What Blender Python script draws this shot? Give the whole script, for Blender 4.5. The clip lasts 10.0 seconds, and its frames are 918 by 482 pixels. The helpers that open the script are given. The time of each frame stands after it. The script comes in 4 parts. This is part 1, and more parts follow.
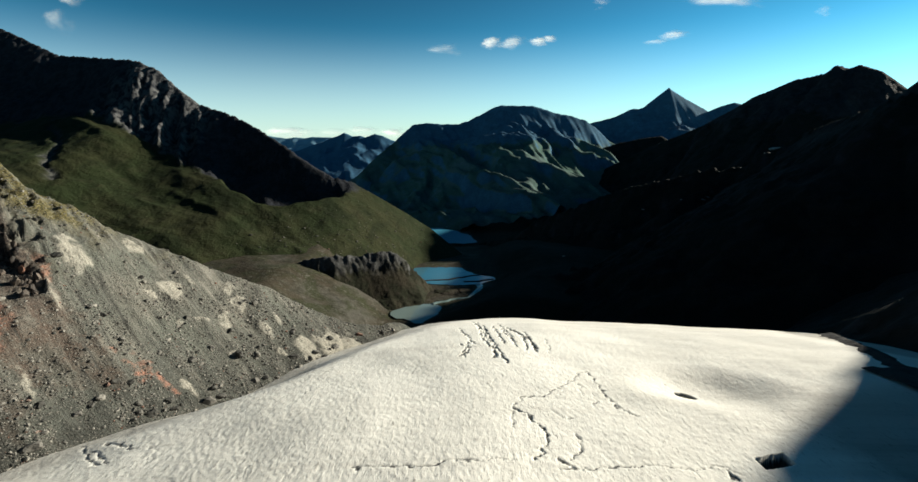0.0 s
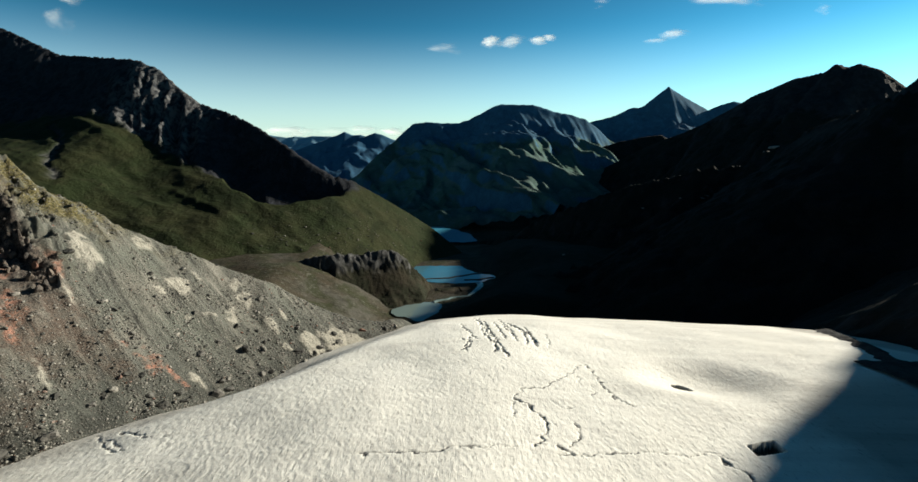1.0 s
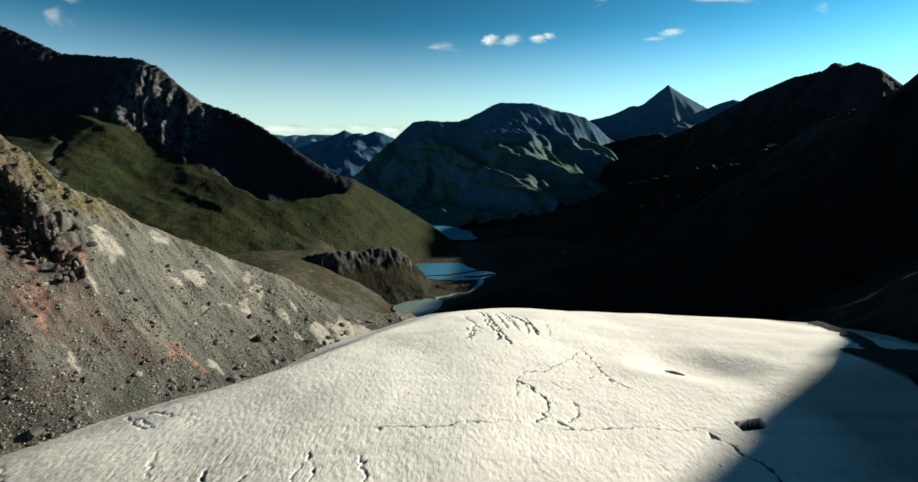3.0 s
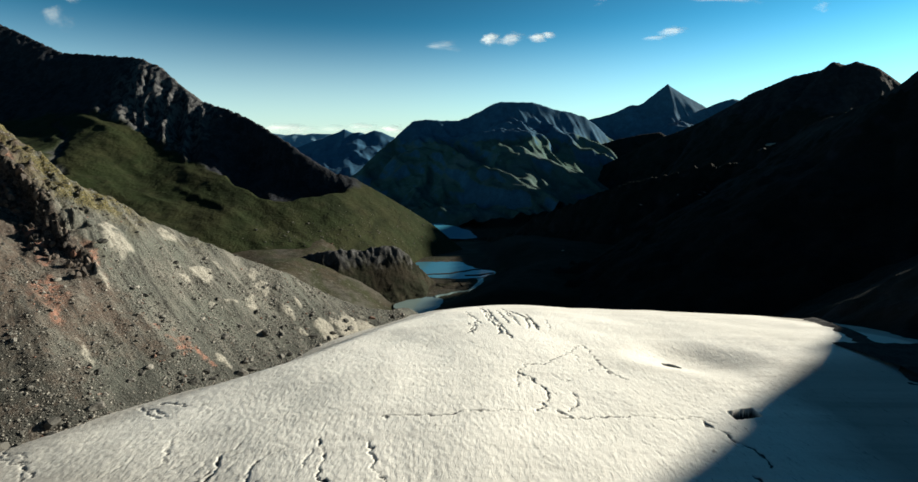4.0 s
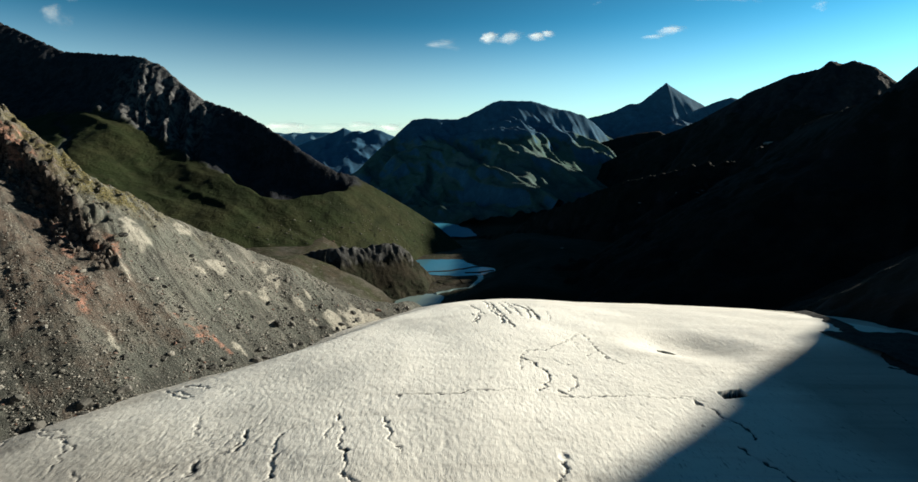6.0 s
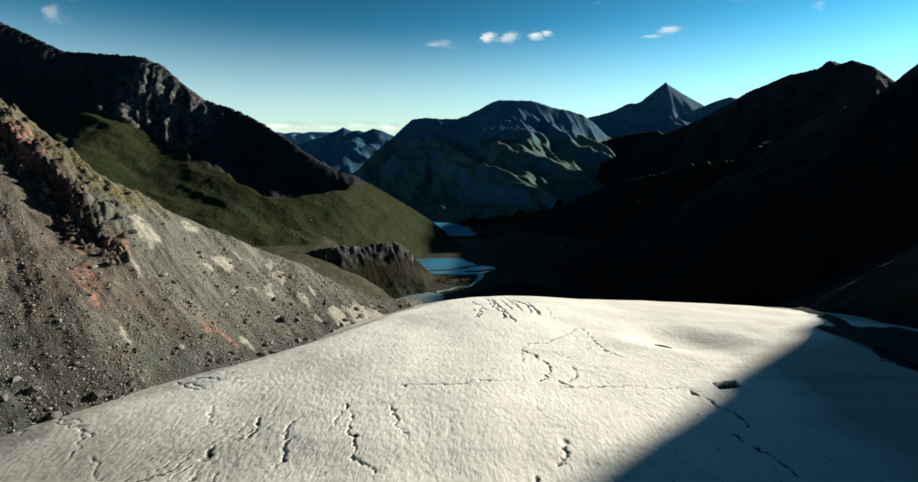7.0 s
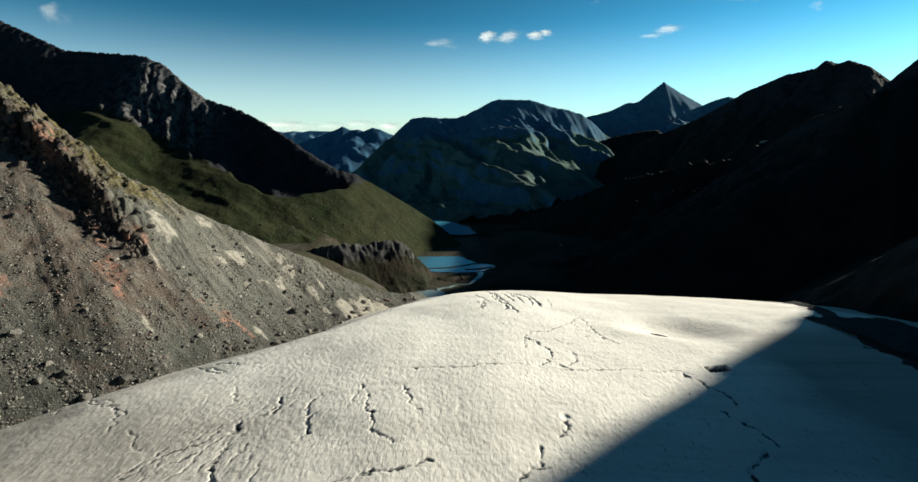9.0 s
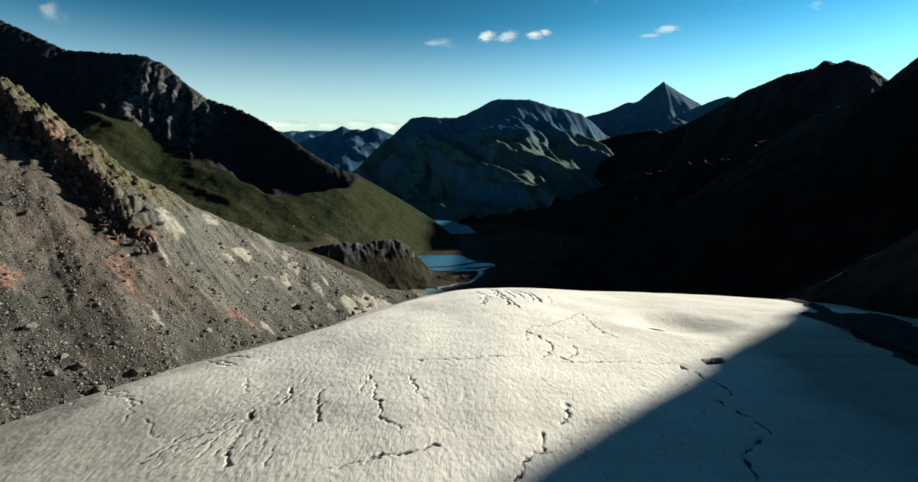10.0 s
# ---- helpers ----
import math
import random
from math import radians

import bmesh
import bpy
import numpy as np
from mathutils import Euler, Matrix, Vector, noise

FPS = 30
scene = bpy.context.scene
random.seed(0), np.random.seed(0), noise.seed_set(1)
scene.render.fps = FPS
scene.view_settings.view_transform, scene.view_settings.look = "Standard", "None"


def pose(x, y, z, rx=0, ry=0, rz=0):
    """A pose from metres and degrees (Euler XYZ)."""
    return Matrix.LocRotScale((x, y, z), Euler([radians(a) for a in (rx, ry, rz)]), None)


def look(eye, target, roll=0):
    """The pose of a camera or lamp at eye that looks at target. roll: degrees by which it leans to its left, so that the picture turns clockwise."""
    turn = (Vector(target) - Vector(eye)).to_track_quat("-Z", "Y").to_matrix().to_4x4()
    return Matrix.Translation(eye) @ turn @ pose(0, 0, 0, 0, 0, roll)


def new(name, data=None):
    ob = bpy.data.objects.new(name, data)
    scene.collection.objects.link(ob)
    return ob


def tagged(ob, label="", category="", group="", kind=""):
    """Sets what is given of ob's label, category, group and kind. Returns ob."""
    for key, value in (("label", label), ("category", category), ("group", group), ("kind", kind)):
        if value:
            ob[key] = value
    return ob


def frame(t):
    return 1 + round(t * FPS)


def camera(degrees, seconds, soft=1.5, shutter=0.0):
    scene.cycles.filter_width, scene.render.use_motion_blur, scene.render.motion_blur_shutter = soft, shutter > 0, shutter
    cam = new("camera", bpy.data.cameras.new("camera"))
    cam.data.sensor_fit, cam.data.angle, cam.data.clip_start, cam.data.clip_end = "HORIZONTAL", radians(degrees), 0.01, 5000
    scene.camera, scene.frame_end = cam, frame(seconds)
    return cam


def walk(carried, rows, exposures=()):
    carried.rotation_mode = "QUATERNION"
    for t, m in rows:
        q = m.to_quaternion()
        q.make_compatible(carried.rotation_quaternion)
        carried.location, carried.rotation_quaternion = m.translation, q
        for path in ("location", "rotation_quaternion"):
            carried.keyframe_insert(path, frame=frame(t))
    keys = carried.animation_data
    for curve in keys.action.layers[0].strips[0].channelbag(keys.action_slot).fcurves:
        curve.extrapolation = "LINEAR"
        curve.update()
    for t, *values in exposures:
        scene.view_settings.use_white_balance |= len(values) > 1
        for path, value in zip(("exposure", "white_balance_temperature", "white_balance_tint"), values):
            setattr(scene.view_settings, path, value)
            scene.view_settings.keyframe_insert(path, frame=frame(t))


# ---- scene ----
cam = camera(88.6, 10.0)
METRES, EYE, TILT, LEAN, TURN = 50.0, 78.0, -12.0, 0.0, 0.0
ROWS = [
    (0.0, 0.0, 0.0, 0.0, 0.0, 0.0, -0.0),
    (0.5, -0.0075, -0.0445, -0.009, 0.0, -0.06, 0.01),
    (1.0, -0.0153, -0.0904, -0.0189, 0.0, -0.12, 0.04),
    (1.5, -0.0253, -0.1361, -0.0288, -0.0, -0.17, 0.05),
    (2.0, -0.0358, -0.1818, -0.0389, -0.02, -0.22, 0.04),
    (2.5, -0.0464, -0.2284, -0.0495, -0.03, -0.27, 0.05),
    (4.0, -0.0795, -0.3719, -0.0798, -0.1, -0.42, 0.08),
    (4.5, -0.0919, -0.4191, -0.0905, -0.13, -0.46, 0.08),
    (5.0, -0.1042, -0.4666, -0.101, -0.16, -0.5, 0.09),
    (5.5, -0.1179, -0.5139, -0.1117, -0.19, -0.55, 0.09),
    (7.0, -0.156, -0.6573, -0.1477, -0.28, -0.63, 0.12),
    (7.5, -0.1704, -0.7049, -0.1587, -0.32, -0.67, 0.12),
    (8.0, -0.1846, -0.7529, -0.1701, -0.36, -0.68, 0.12),
    (8.5, -0.1995, -0.8008, -0.1816, -0.4, -0.7, 0.11),
    (9.0, -0.2142, -0.8481, -0.1933, -0.44, -0.72, 0.11),
    (9.5, -0.2292, -0.8965, -0.2051, -0.47, -0.74, 0.11),
    (10.0, -0.2441, -0.9442, -0.2168, -0.5, -0.77, 0.11),
]
walk(cam, [(t, pose(0, 0, EYE, TILT, LEAN, TURN) @ pose(METRES * x, METRES * y, METRES * z, 90 + pitch, roll, yaw)) for t, x, y, z, yaw, pitch, roll in ROWS],
     exposures=[(0.0, 0.85), (10.0, 0.85)])

# ---------------------------------------------------------------- sky and sun
SUN_AZ, SUN_EL = 66.0, 17.0
SUN = Vector((math.cos(radians(SUN_EL)) * math.sin(radians(SUN_AZ)), math.cos(radians(SUN_EL)) * math.cos(radians(SUN_AZ)), math.sin(radians(SUN_EL))))
sun = new("sun", bpy.data.lights.new("sun", "SUN"))
sun.data.energy, sun.data.angle, sun.data.color = 5.0, radians(1.2), (1.0, 0.93, 0.79)
sun.matrix_world = look(SUN * 3000, (0, 0, 0))
world = bpy.data.worlds.new("sky")
scene.world = world
world.use_nodes = True
wn, wl = world.node_tree.nodes, world.node_tree.links
wn.clear()
sky = wn.new("ShaderNodeTexSky")
sky.sky_type, sky.sun_disc = "NISHITA", False
sky.sun_elevation, sky.sun_rotation = radians(SUN_EL), radians(SUN_AZ)
sky.altitude, sky.air_density, sky.dust_density, sky.ozone_density = 3000, 0.7, 0.5, 1.2
thin = wn.new("ShaderNodeMix")
thin.data_type, thin.blend_type = "RGBA", "MULTIPLY"
thin.inputs[0].default_value, thin.inputs[7].default_value = 1.0, (0.262, 0.412, 0.315, 1)
grade = wn.new("ShaderNodeGamma")
grade.inputs[1].default_value = 1.9
back = wn.new("ShaderNodeBackground")
back.inputs[1].default_value = 0.15
wout = wn.new("ShaderNodeOutputWorld")
place, up, low, haze = wn.new("ShaderNodeTexCoord"), wn.new("ShaderNodeSeparateXYZ"), wn.new("ShaderNodeMapRange"), wn.new("ShaderNodeMix")
haze.data_type = "RGBA"
haze.inputs[7].default_value = (2.6, 2.85, 2.7, 1)
low.interpolation_type = "SMOOTHSTEP"
for key, value in (("From Min", 0.22), ("From Max", -0.04), ("To Min", 0.0), ("To Max", 0.95)):
    low.inputs[key].default_value = value
wl.new(place.outputs["Generated"], up.inputs[0]), wl.new(up.outputs[2], low.inputs["Value"]), wl.new(low.outputs[0], haze.inputs[0])
wl.new(sky.outputs[0], thin.inputs[6]), wl.new(thin.outputs[2], grade.inputs[0]), wl.new(grade.outputs[0], haze.inputs[6])
wl.new(haze.outputs[2], back.inputs[0]), wl.new(back.outputs[0], wout.inputs[0])


# ---------------------------------------------------------------- numbers: noise and lines
def lattice(ix, iy, seed):
    h = (ix.astype(np.int64) * 374761393 + iy.astype(np.int64) * 668265263 + seed * 144269504) & 0xFFFFFFFF
    h = ((h ^ (h >> 13)) * 1274126177) & 0xFFFFFFFF
    return ((h ^ (h >> 16)) & 0xFFFFFF) / 0xFFFFFF


def perlin(x, y, seed=0):
    x0, y0 = np.floor(x), np.floor(y)
    fx, fy = x - x0, y - y0
    u, v = fx * fx * fx * (fx * (fx * 6 - 15) + 10), fy * fy * fy * (fy * (fy * 6 - 15) + 10)

    def corner(dx, dy):
        a = lattice(x0 + dx, y0 + dy, seed) * 6.2831853
        return np.cos(a) * (fx - dx) + np.sin(a) * (fy - dy)
    a, b, c, d = corner(0, 0), corner(1, 0), corner(0, 1), corner(1, 1)
    return 1.5 * ((a + (b - a) * u) * (1 - v) + (c + (d - c) * u) * v)


def fbm(x, y, size, octaves=5, seed=0, gain=0.5):
    out, amp = 0 * x, 1.0
    for k in range(octaves):
        out = out + amp * perlin(x / size + 17.3 * k, y / size - 9.1 * k, seed + k)
        amp, size = amp * gain, size / 2.03
    return out


def ridged(x, y, size, octaves=5, seed=0, gain=0.5):
    out, amp = 0 * x, 1.0
    for k in range(octaves):
        out = out + amp * (1 - 2 * np.abs(perlin(x / size + 5.7 * k, y / size + 3.1 * k, seed + k)))
        amp, size = amp * gain, size / 2.03
    return out


def smooth(a, b, x):
    t = np.clip((x - a) / (b - a), 0, 1)
    return t * t * (3 - 2 * t)


def to_line(x, y, line):
    """Distance to a line of points, the place along it, the values carried by its points, and the side (positive: left of the way along it)."""
    best = np.full(x.shape, 1e9)
    along, value, side = np.zeros(x.shape), np.zeros(x.shape), np.ones(x.shape)
    run = 0.0
    for p, q in zip(line[:-1], line[1:]):
        dx, dy = q[0] - p[0], q[1] - p[1]
        n = math.hypot(dx, dy)
        t = np.clip(((x - p[0]) * dx + (y - p[1]) * dy) / (n * n), 0, 1)
        ex, ey = x - p[0] - t * dx, y - p[1] - t * dy
        d = np.hypot(ex, ey)
        near = d < best
        best = np.where(near, d, best)
        along = np.where(near, run + t * n, along)
        side = np.where(near, np.where(dx * ey - dy * ex >= 0, 1.0, -1.0), side)
        if len(p) > 2:
            value = np.where(near, p[2] + t * (q[2] - p[2]), value)
        run += n
    return best, along, value, side


def sheet(name, x, y, z, material, keep=None, shade=True, marks=None):
    """A mesh over a grid of places; keep: which grid points stay; marks: what covers each point, for the material."""
    rows, cols = z.shape
    index = np.arange(rows * cols).reshape(rows, cols)
    quads = np.stack([index[:-1, :-1], index[:-1, 1:], index[1:, 1:], index[1:, :-1]], -1).reshape(-1, 4)
    co = np.stack([x, y, z], -1).reshape(-1, 3)
    if keep is not None:
        k = keep.reshape(-1)
        quads = quads[k[quads].any(1)]
    used = np.unique(quads)
    slot = np.zeros(len(co), np.int64)
    slot[used] = np.arange(len(used))
    ob = solid(name, co[used], slot[quads], material, shade)
    for key, values in (marks or {}).items():
        ob.data.attributes.new(key, "FLOAT", "POINT").data.foreach_set("value", np.ascontiguousarray(values.reshape(-1)[used], np.float32))
    return ob


def solid(name, co, faces, material, shade=True):
    me = bpy.data.meshes.new(name)
    n, k = faces.shape
    me.vertices.add(len(co)), me.loops.add(n * k), me.polygons.add(n)
    me.vertices.foreach_set("co", np.ascontiguousarray(co, np.float32).ravel())
    me.loops.foreach_set("vertex_index", np.ascontiguousarray(faces, np.int32).ravel())
    me.polygons.foreach_set("loop_start", np.arange(0, n * k, k, dtype=np.int32))
    me.polygons.foreach_set("use_smooth", np.full(n, shade))
    me.materials.append(material)
    me.update(calc_edges=True)
    return new(name, me)


# ---------------------------------------------------------------- materials
class Mat:
    """A small builder for node materials in world coordinates (metres)."""

    def __init__(self, name, roughness=0.9, specular=0.2):
        self.m = bpy.data.materials.new(name)
        self.m.use_nodes = True
        self.t = self.m.node_tree
        self.b = self.t.nodes["Principled BSDF"]
        self.b.inputs["Roughness"].default_value = roughness
        self.b.inputs["Specular IOR Level"].default_value = specular
        self.geo = self.t.nodes.new("ShaderNodeNewGeometry")
        self.pos = self.geo.outputs["Position"]
        self.xyz = self.t.nodes.new("ShaderNodeSeparateXYZ")
        self.t.links.new(self.pos, self.xyz.inputs[0])
        self.nrm = self.t.nodes.new("ShaderNodeSeparateXYZ")
        self.t.links.new(self.geo.outputs["Normal"], self.nrm.inputs[0])

    def put(self, value, socket):
        if isinstance(value, bpy.types.NodeSocket):
            self.t.links.new(value, socket)
        elif isinstance(value, tuple) and len(value) == 3:
            socket.default_value = (*value, 1)
        else:
            socket.default_value = value

    def math(self, op, a, b=0.0, c=0.0):
        n = self.t.nodes.new("ShaderNodeMath")
        n.operation = op
        for v, s in zip((a, b, c), n.inputs):
            self.put(v, s)
        return n.outputs[0]

    def noise(self, size, detail=6.0, rough=0.55, stretch=(1, 1, 1), warp=0.0, turn=0.0):
        mp = self.t.nodes.new("ShaderNodeMapping")
        mp.inputs["Scale"].default_value = stretch
        mp.inputs["Rotation"].default_value = (0, 0, radians(turn))
        self.t.links.new(self.pos, mp.inputs[0])
        n = self.t.nodes.new("ShaderNodeTexNoise")
        n.inputs["Scale"].default_value = 1.0 / size
        n.inputs["Detail"].default_value, n.inputs["Roughness"].default_value, n.inputs["Distortion"].default_value = detail, rough, warp
        self.t.links.new(mp.outputs[0], n.inputs["Vector"])
        return n.outputs["Fac"]

    def cells(self, size, feature="F1", stretch=(1, 1, 1)):
        mp = self.t.nodes.new("ShaderNodeMapping")
        mp.inputs["Scale"].default_value = stretch
        self.t.links.new(self.pos, mp.inputs[0])
        n = self.t.nodes.new("ShaderNodeTexVoronoi")
        n.feature = feature
        n.inputs["Scale"].default_value = 1.0 / size
        self.t.links.new(mp.outputs[0], n.inputs["Vector"])
        return n

    def mark(self, name):
        n = self.t.nodes.new("ShaderNodeAttribute")
        n.attribute_name = name
        return n.outputs["Fac"]

    def step(self, v, lo, hi):
        n = self.t.nodes.new("ShaderNodeMapRange")
        n.interpolation_type = "SMOOTHSTEP"
        for k, x in zip(("Value", "From Min", "From Max"), (v, lo, hi)):
            self.put(x, n.inputs[k])
        return n.outputs[0]

    def mix(self, fac, a, b):
        n = self.t.nodes.new("ShaderNodeMix")
        n.data_type = "RGBA"
        self.put(fac, n.inputs[0]), self.put(a, n.inputs[6]), self.put(b, n.inputs[7])
        return n.outputs[2]

    def bump(self, height, distance, strength=1.0):
        n = self.t.nodes.new("ShaderNodeBump")
        n.inputs["Distance"].default_value, n.inputs["Strength"].default_value = distance, strength
        self.put(height, n.inputs["Height"])
        if self.b.inputs["Normal"].links:
            self.t.links.new(self.b.inputs["Normal"].links[0].from_socket, n.inputs["Normal"])
        self.t.links.new(n.outputs[0], self.b.inputs["Normal"])
        return self

    def done(self, colour):
        self.put(colour, self.b.inputs["Base Color"])
        return self.m


def ice_material():
    k = Mat("glacier_ice", 0.8, 0.15)
    big, mid, fine = k.noise(45, 6), k.noise(5, 7, 0.6, warp=0.6), k.noise(0.8, 5, 0.65)
    tick = k.noise(0.8, 4, 0.66, stretch=(1.0, 0.3, 1), turn=24, warp=0.5)
    thin_band = k.noise(2.4, 4, 0.6, stretch=(0.04, 1, 1))
    near = k.math("SUBTRACT", 1.0, k.math("MULTIPLY", k.step(k.xyz.outputs[1], 110, 200), 0.65))
    band = k.noise(10, 5, 0.6, stretch=(0.1, 1, 1))
    c = k.mix(k.step(big, 0.35, 0.7), (0.88, 0.865, 0.79), (0.81, 0.795, 0.72))
    c = k.mix(k.math("MULTIPLY", k.step(band, 0.5, 0.7), 0.3), c, (0.58, 0.56, 0.50))
    c = k.mix(k.math("MULTIPLY", k.step(mid, 0.52, 0.75), 0.09), c, (0.52, 0.50, 0.45))
    c = k.mix(k.math("MULTIPLY", k.step(thin_band, 0.52, 0.68), k.math("MULTIPLY", near, 0.3)), c, (0.56, 0.54, 0.48))
    c = k.mix(k.math("MULTIPLY", k.step(tick, 0.57, 0.67), k.math("MULTIPLY", near, k.math("MULTIPLY_ADD", k.step(k.noise(9, 4, 0.6), 0.38, 0.62), 0.6, 0.18))), c, (0.30, 0.29, 0.26))
    c = k.mix(k.math("MULTIPLY", k.step(fine, 0.55, 0.75), k.math("MULTIPLY", near, 0.3)), c, (0.36, 0.345, 0.31))
    # Left, rim and near dirt; right side and dish are shade in colour.
    c = k.mix(k.math("MULTIPLY", k.mark("dirt_and_shade"), k.math("MULTIPLY_ADD", band, 0.6, 0.34)), c, (0.25, 0.23, 0.2))
    # Shade inside cracks, hole and pit, put into the ice colour.
    c = k.mix(k.math("MULTIPLY", k.step(k.mark("gap_shade"), 0.3, 0.8), 0.93), c, (0.014, 0.019, 0.024))
    k.bump(mid, 0.4, 0.4), k.bump(tick, 0.3, 0.6), k.bump(fine, 0.2, 0.32)
    return k.done(c)


def scree_material():
    k = Mat("moraine_scree", 0.95, 0.15)
    big, mid, fine = k.noise(40, 6), k.noise(7, 6, 0.6), k.noise(0.9, 4, 0.7)
    down = k.t.nodes.new("ShaderNodeCombineXYZ")
    k.put(k.mark("along"), down.inputs[0]), k.put(k.math("MULTIPLY", k.mark("fall"), 0.09), down.inputs[1])
    lines = k.t.nodes.new("ShaderNodeTexNoise")
    lines.inputs["Scale"].default_value, lines.inputs["Detail"].default_value, lines.inputs["Roughness"].default_value = 0.33, 7, 0.68
    k.put(down.outputs[0], lines.inputs["Vector"])
    streak = lines.outputs["Fac"]
    stones = k.cells(1.3)
    c = k.mix(k.step(big, 0.4, 0.65), (0.11, 0.114, 0.098), (0.185, 0.178, 0.15))
    c = k.mix(k.math("MULTIPLY", k.step(k.noise(28, 5, 0.6, warp=0.5), 0.45, 0.62), 0.6), c, (0.115, 0.127, 0.105))
    c = k.mix(k.math("MULTIPLY", k.mark("brown"), k.math("MULTIPLY_ADD", k.step(mid, 0.35, 0.6), 0.6, 0.25)), c, (0.105, 0.073, 0.056))
    c = k.mix(k.math("MULTIPLY", k.step(streak, 0.5, 0.66), 0.6), c, (0.25, 0.236, 0.2))
    c = k.mix(k.math("MULTIPLY", k.step(streak, 0.46, 0.37), 0.85), c, (0.055, 0.055, 0.049))
    c = k.mix(k.math("MULTIPLY", k.step(mid, 0.52, 0.72), 0.45), c, (0.078, 0.078, 0.068))
    c = k.mix(k.math("MULTIPLY", k.mark("foot"), k.math("MULTIPLY", k.step(mid, 0.75, 0.4), 0.95)), c, (0.045, 0.047, 0.041))
    c = k.mix(k.math("MULTIPLY", k.step(fine, 0.5, 0.68), 0.6), c, (0.075, 0.073, 0.067))
    # Brown cliff rock, with the shade on its face put into the dark tone.
    c = k.mix(k.math("MULTIPLY", k.mark("cliff"), k.step(k.noise(3, 6, 0.65), 0.3, 0.5)), c, k.mix(k.step(k.noise(1.6, 6, 0.7), 0.42, 0.6), (0.025, 0.022, 0.021), (0.12, 0.098, 0.082)))
    turf = k.math("MULTIPLY", k.mark("turf"), k.step(k.noise(5, 6, 0.7), 0.36, 0.54))
    c = k.mix(turf, c, k.mix(k.step(fine, 0.4, 0.6), (0.04, 0.038, 0.014), (0.15, 0.128, 0.058)))
    rust = k.math("MULTIPLY", k.mark("rust"), k.step(k.noise(2.6, 6, 0.7), 0.36, 0.62))
    c = k.mix(k.math("MULTIPLY", rust, 0.9), c, k.mix(k.step(mid, 0.4, 0.6), (0.37, 0.185, 0.13), (0.27, 0.155, 0.112)))
    pale = k.math("MULTIPLY", k.mark("pale"), k.step(k.noise(4, 6, 0.65), 0.3, 0.5))
    c = k.mix(k.math("MULTIPLY", pale, 0.6), c, k.mix(k.step(fine, 0.4, 0.65), (0.52, 0.49, 0.41), (0.38, 0.36, 0.30)))
    c = k.mix(k.math("MULTIPLY", k.step(stones.outputs["Distance"], 0.3, 0.1), 0.35), c, (0.32, 0.30, 0.26))
    k.bump(mid, 1.5, 0.5), k.bump(streak, 1.2, 0.5), k.bump(fine, 0.7, 0.9)
    return k.done(c)


def boulder_material(name="boulder_rock", dark=(0.075, 0.074, 0.066), light=(0.28, 0.266, 0.233)):
    k = Mat(name, 0.9, 0.2)
    info = k.t.nodes.new("ShaderNodeObjectInfo")
    island = k.math("FRACT", k.math("ADD", info.outputs["Random"], k.geo.outputs["Random Per Island"]))
    fine = k.noise(0.7, 5, 0.65)
    c = k.mix(k.step(island, 0.1, 0.95), dark, light)
    c = k.mix(k.step(island, 0.965, 0.985), c, (0.20, 0.105, 0.075))
    c = k.mix(k.math("MULTIPLY", k.step(fine, 0.45, 0.7), 0.5), c, (0.10, 0.10, 0.09))
    k.bump(fine, 0.3, 0.7)
    return k.done(c)


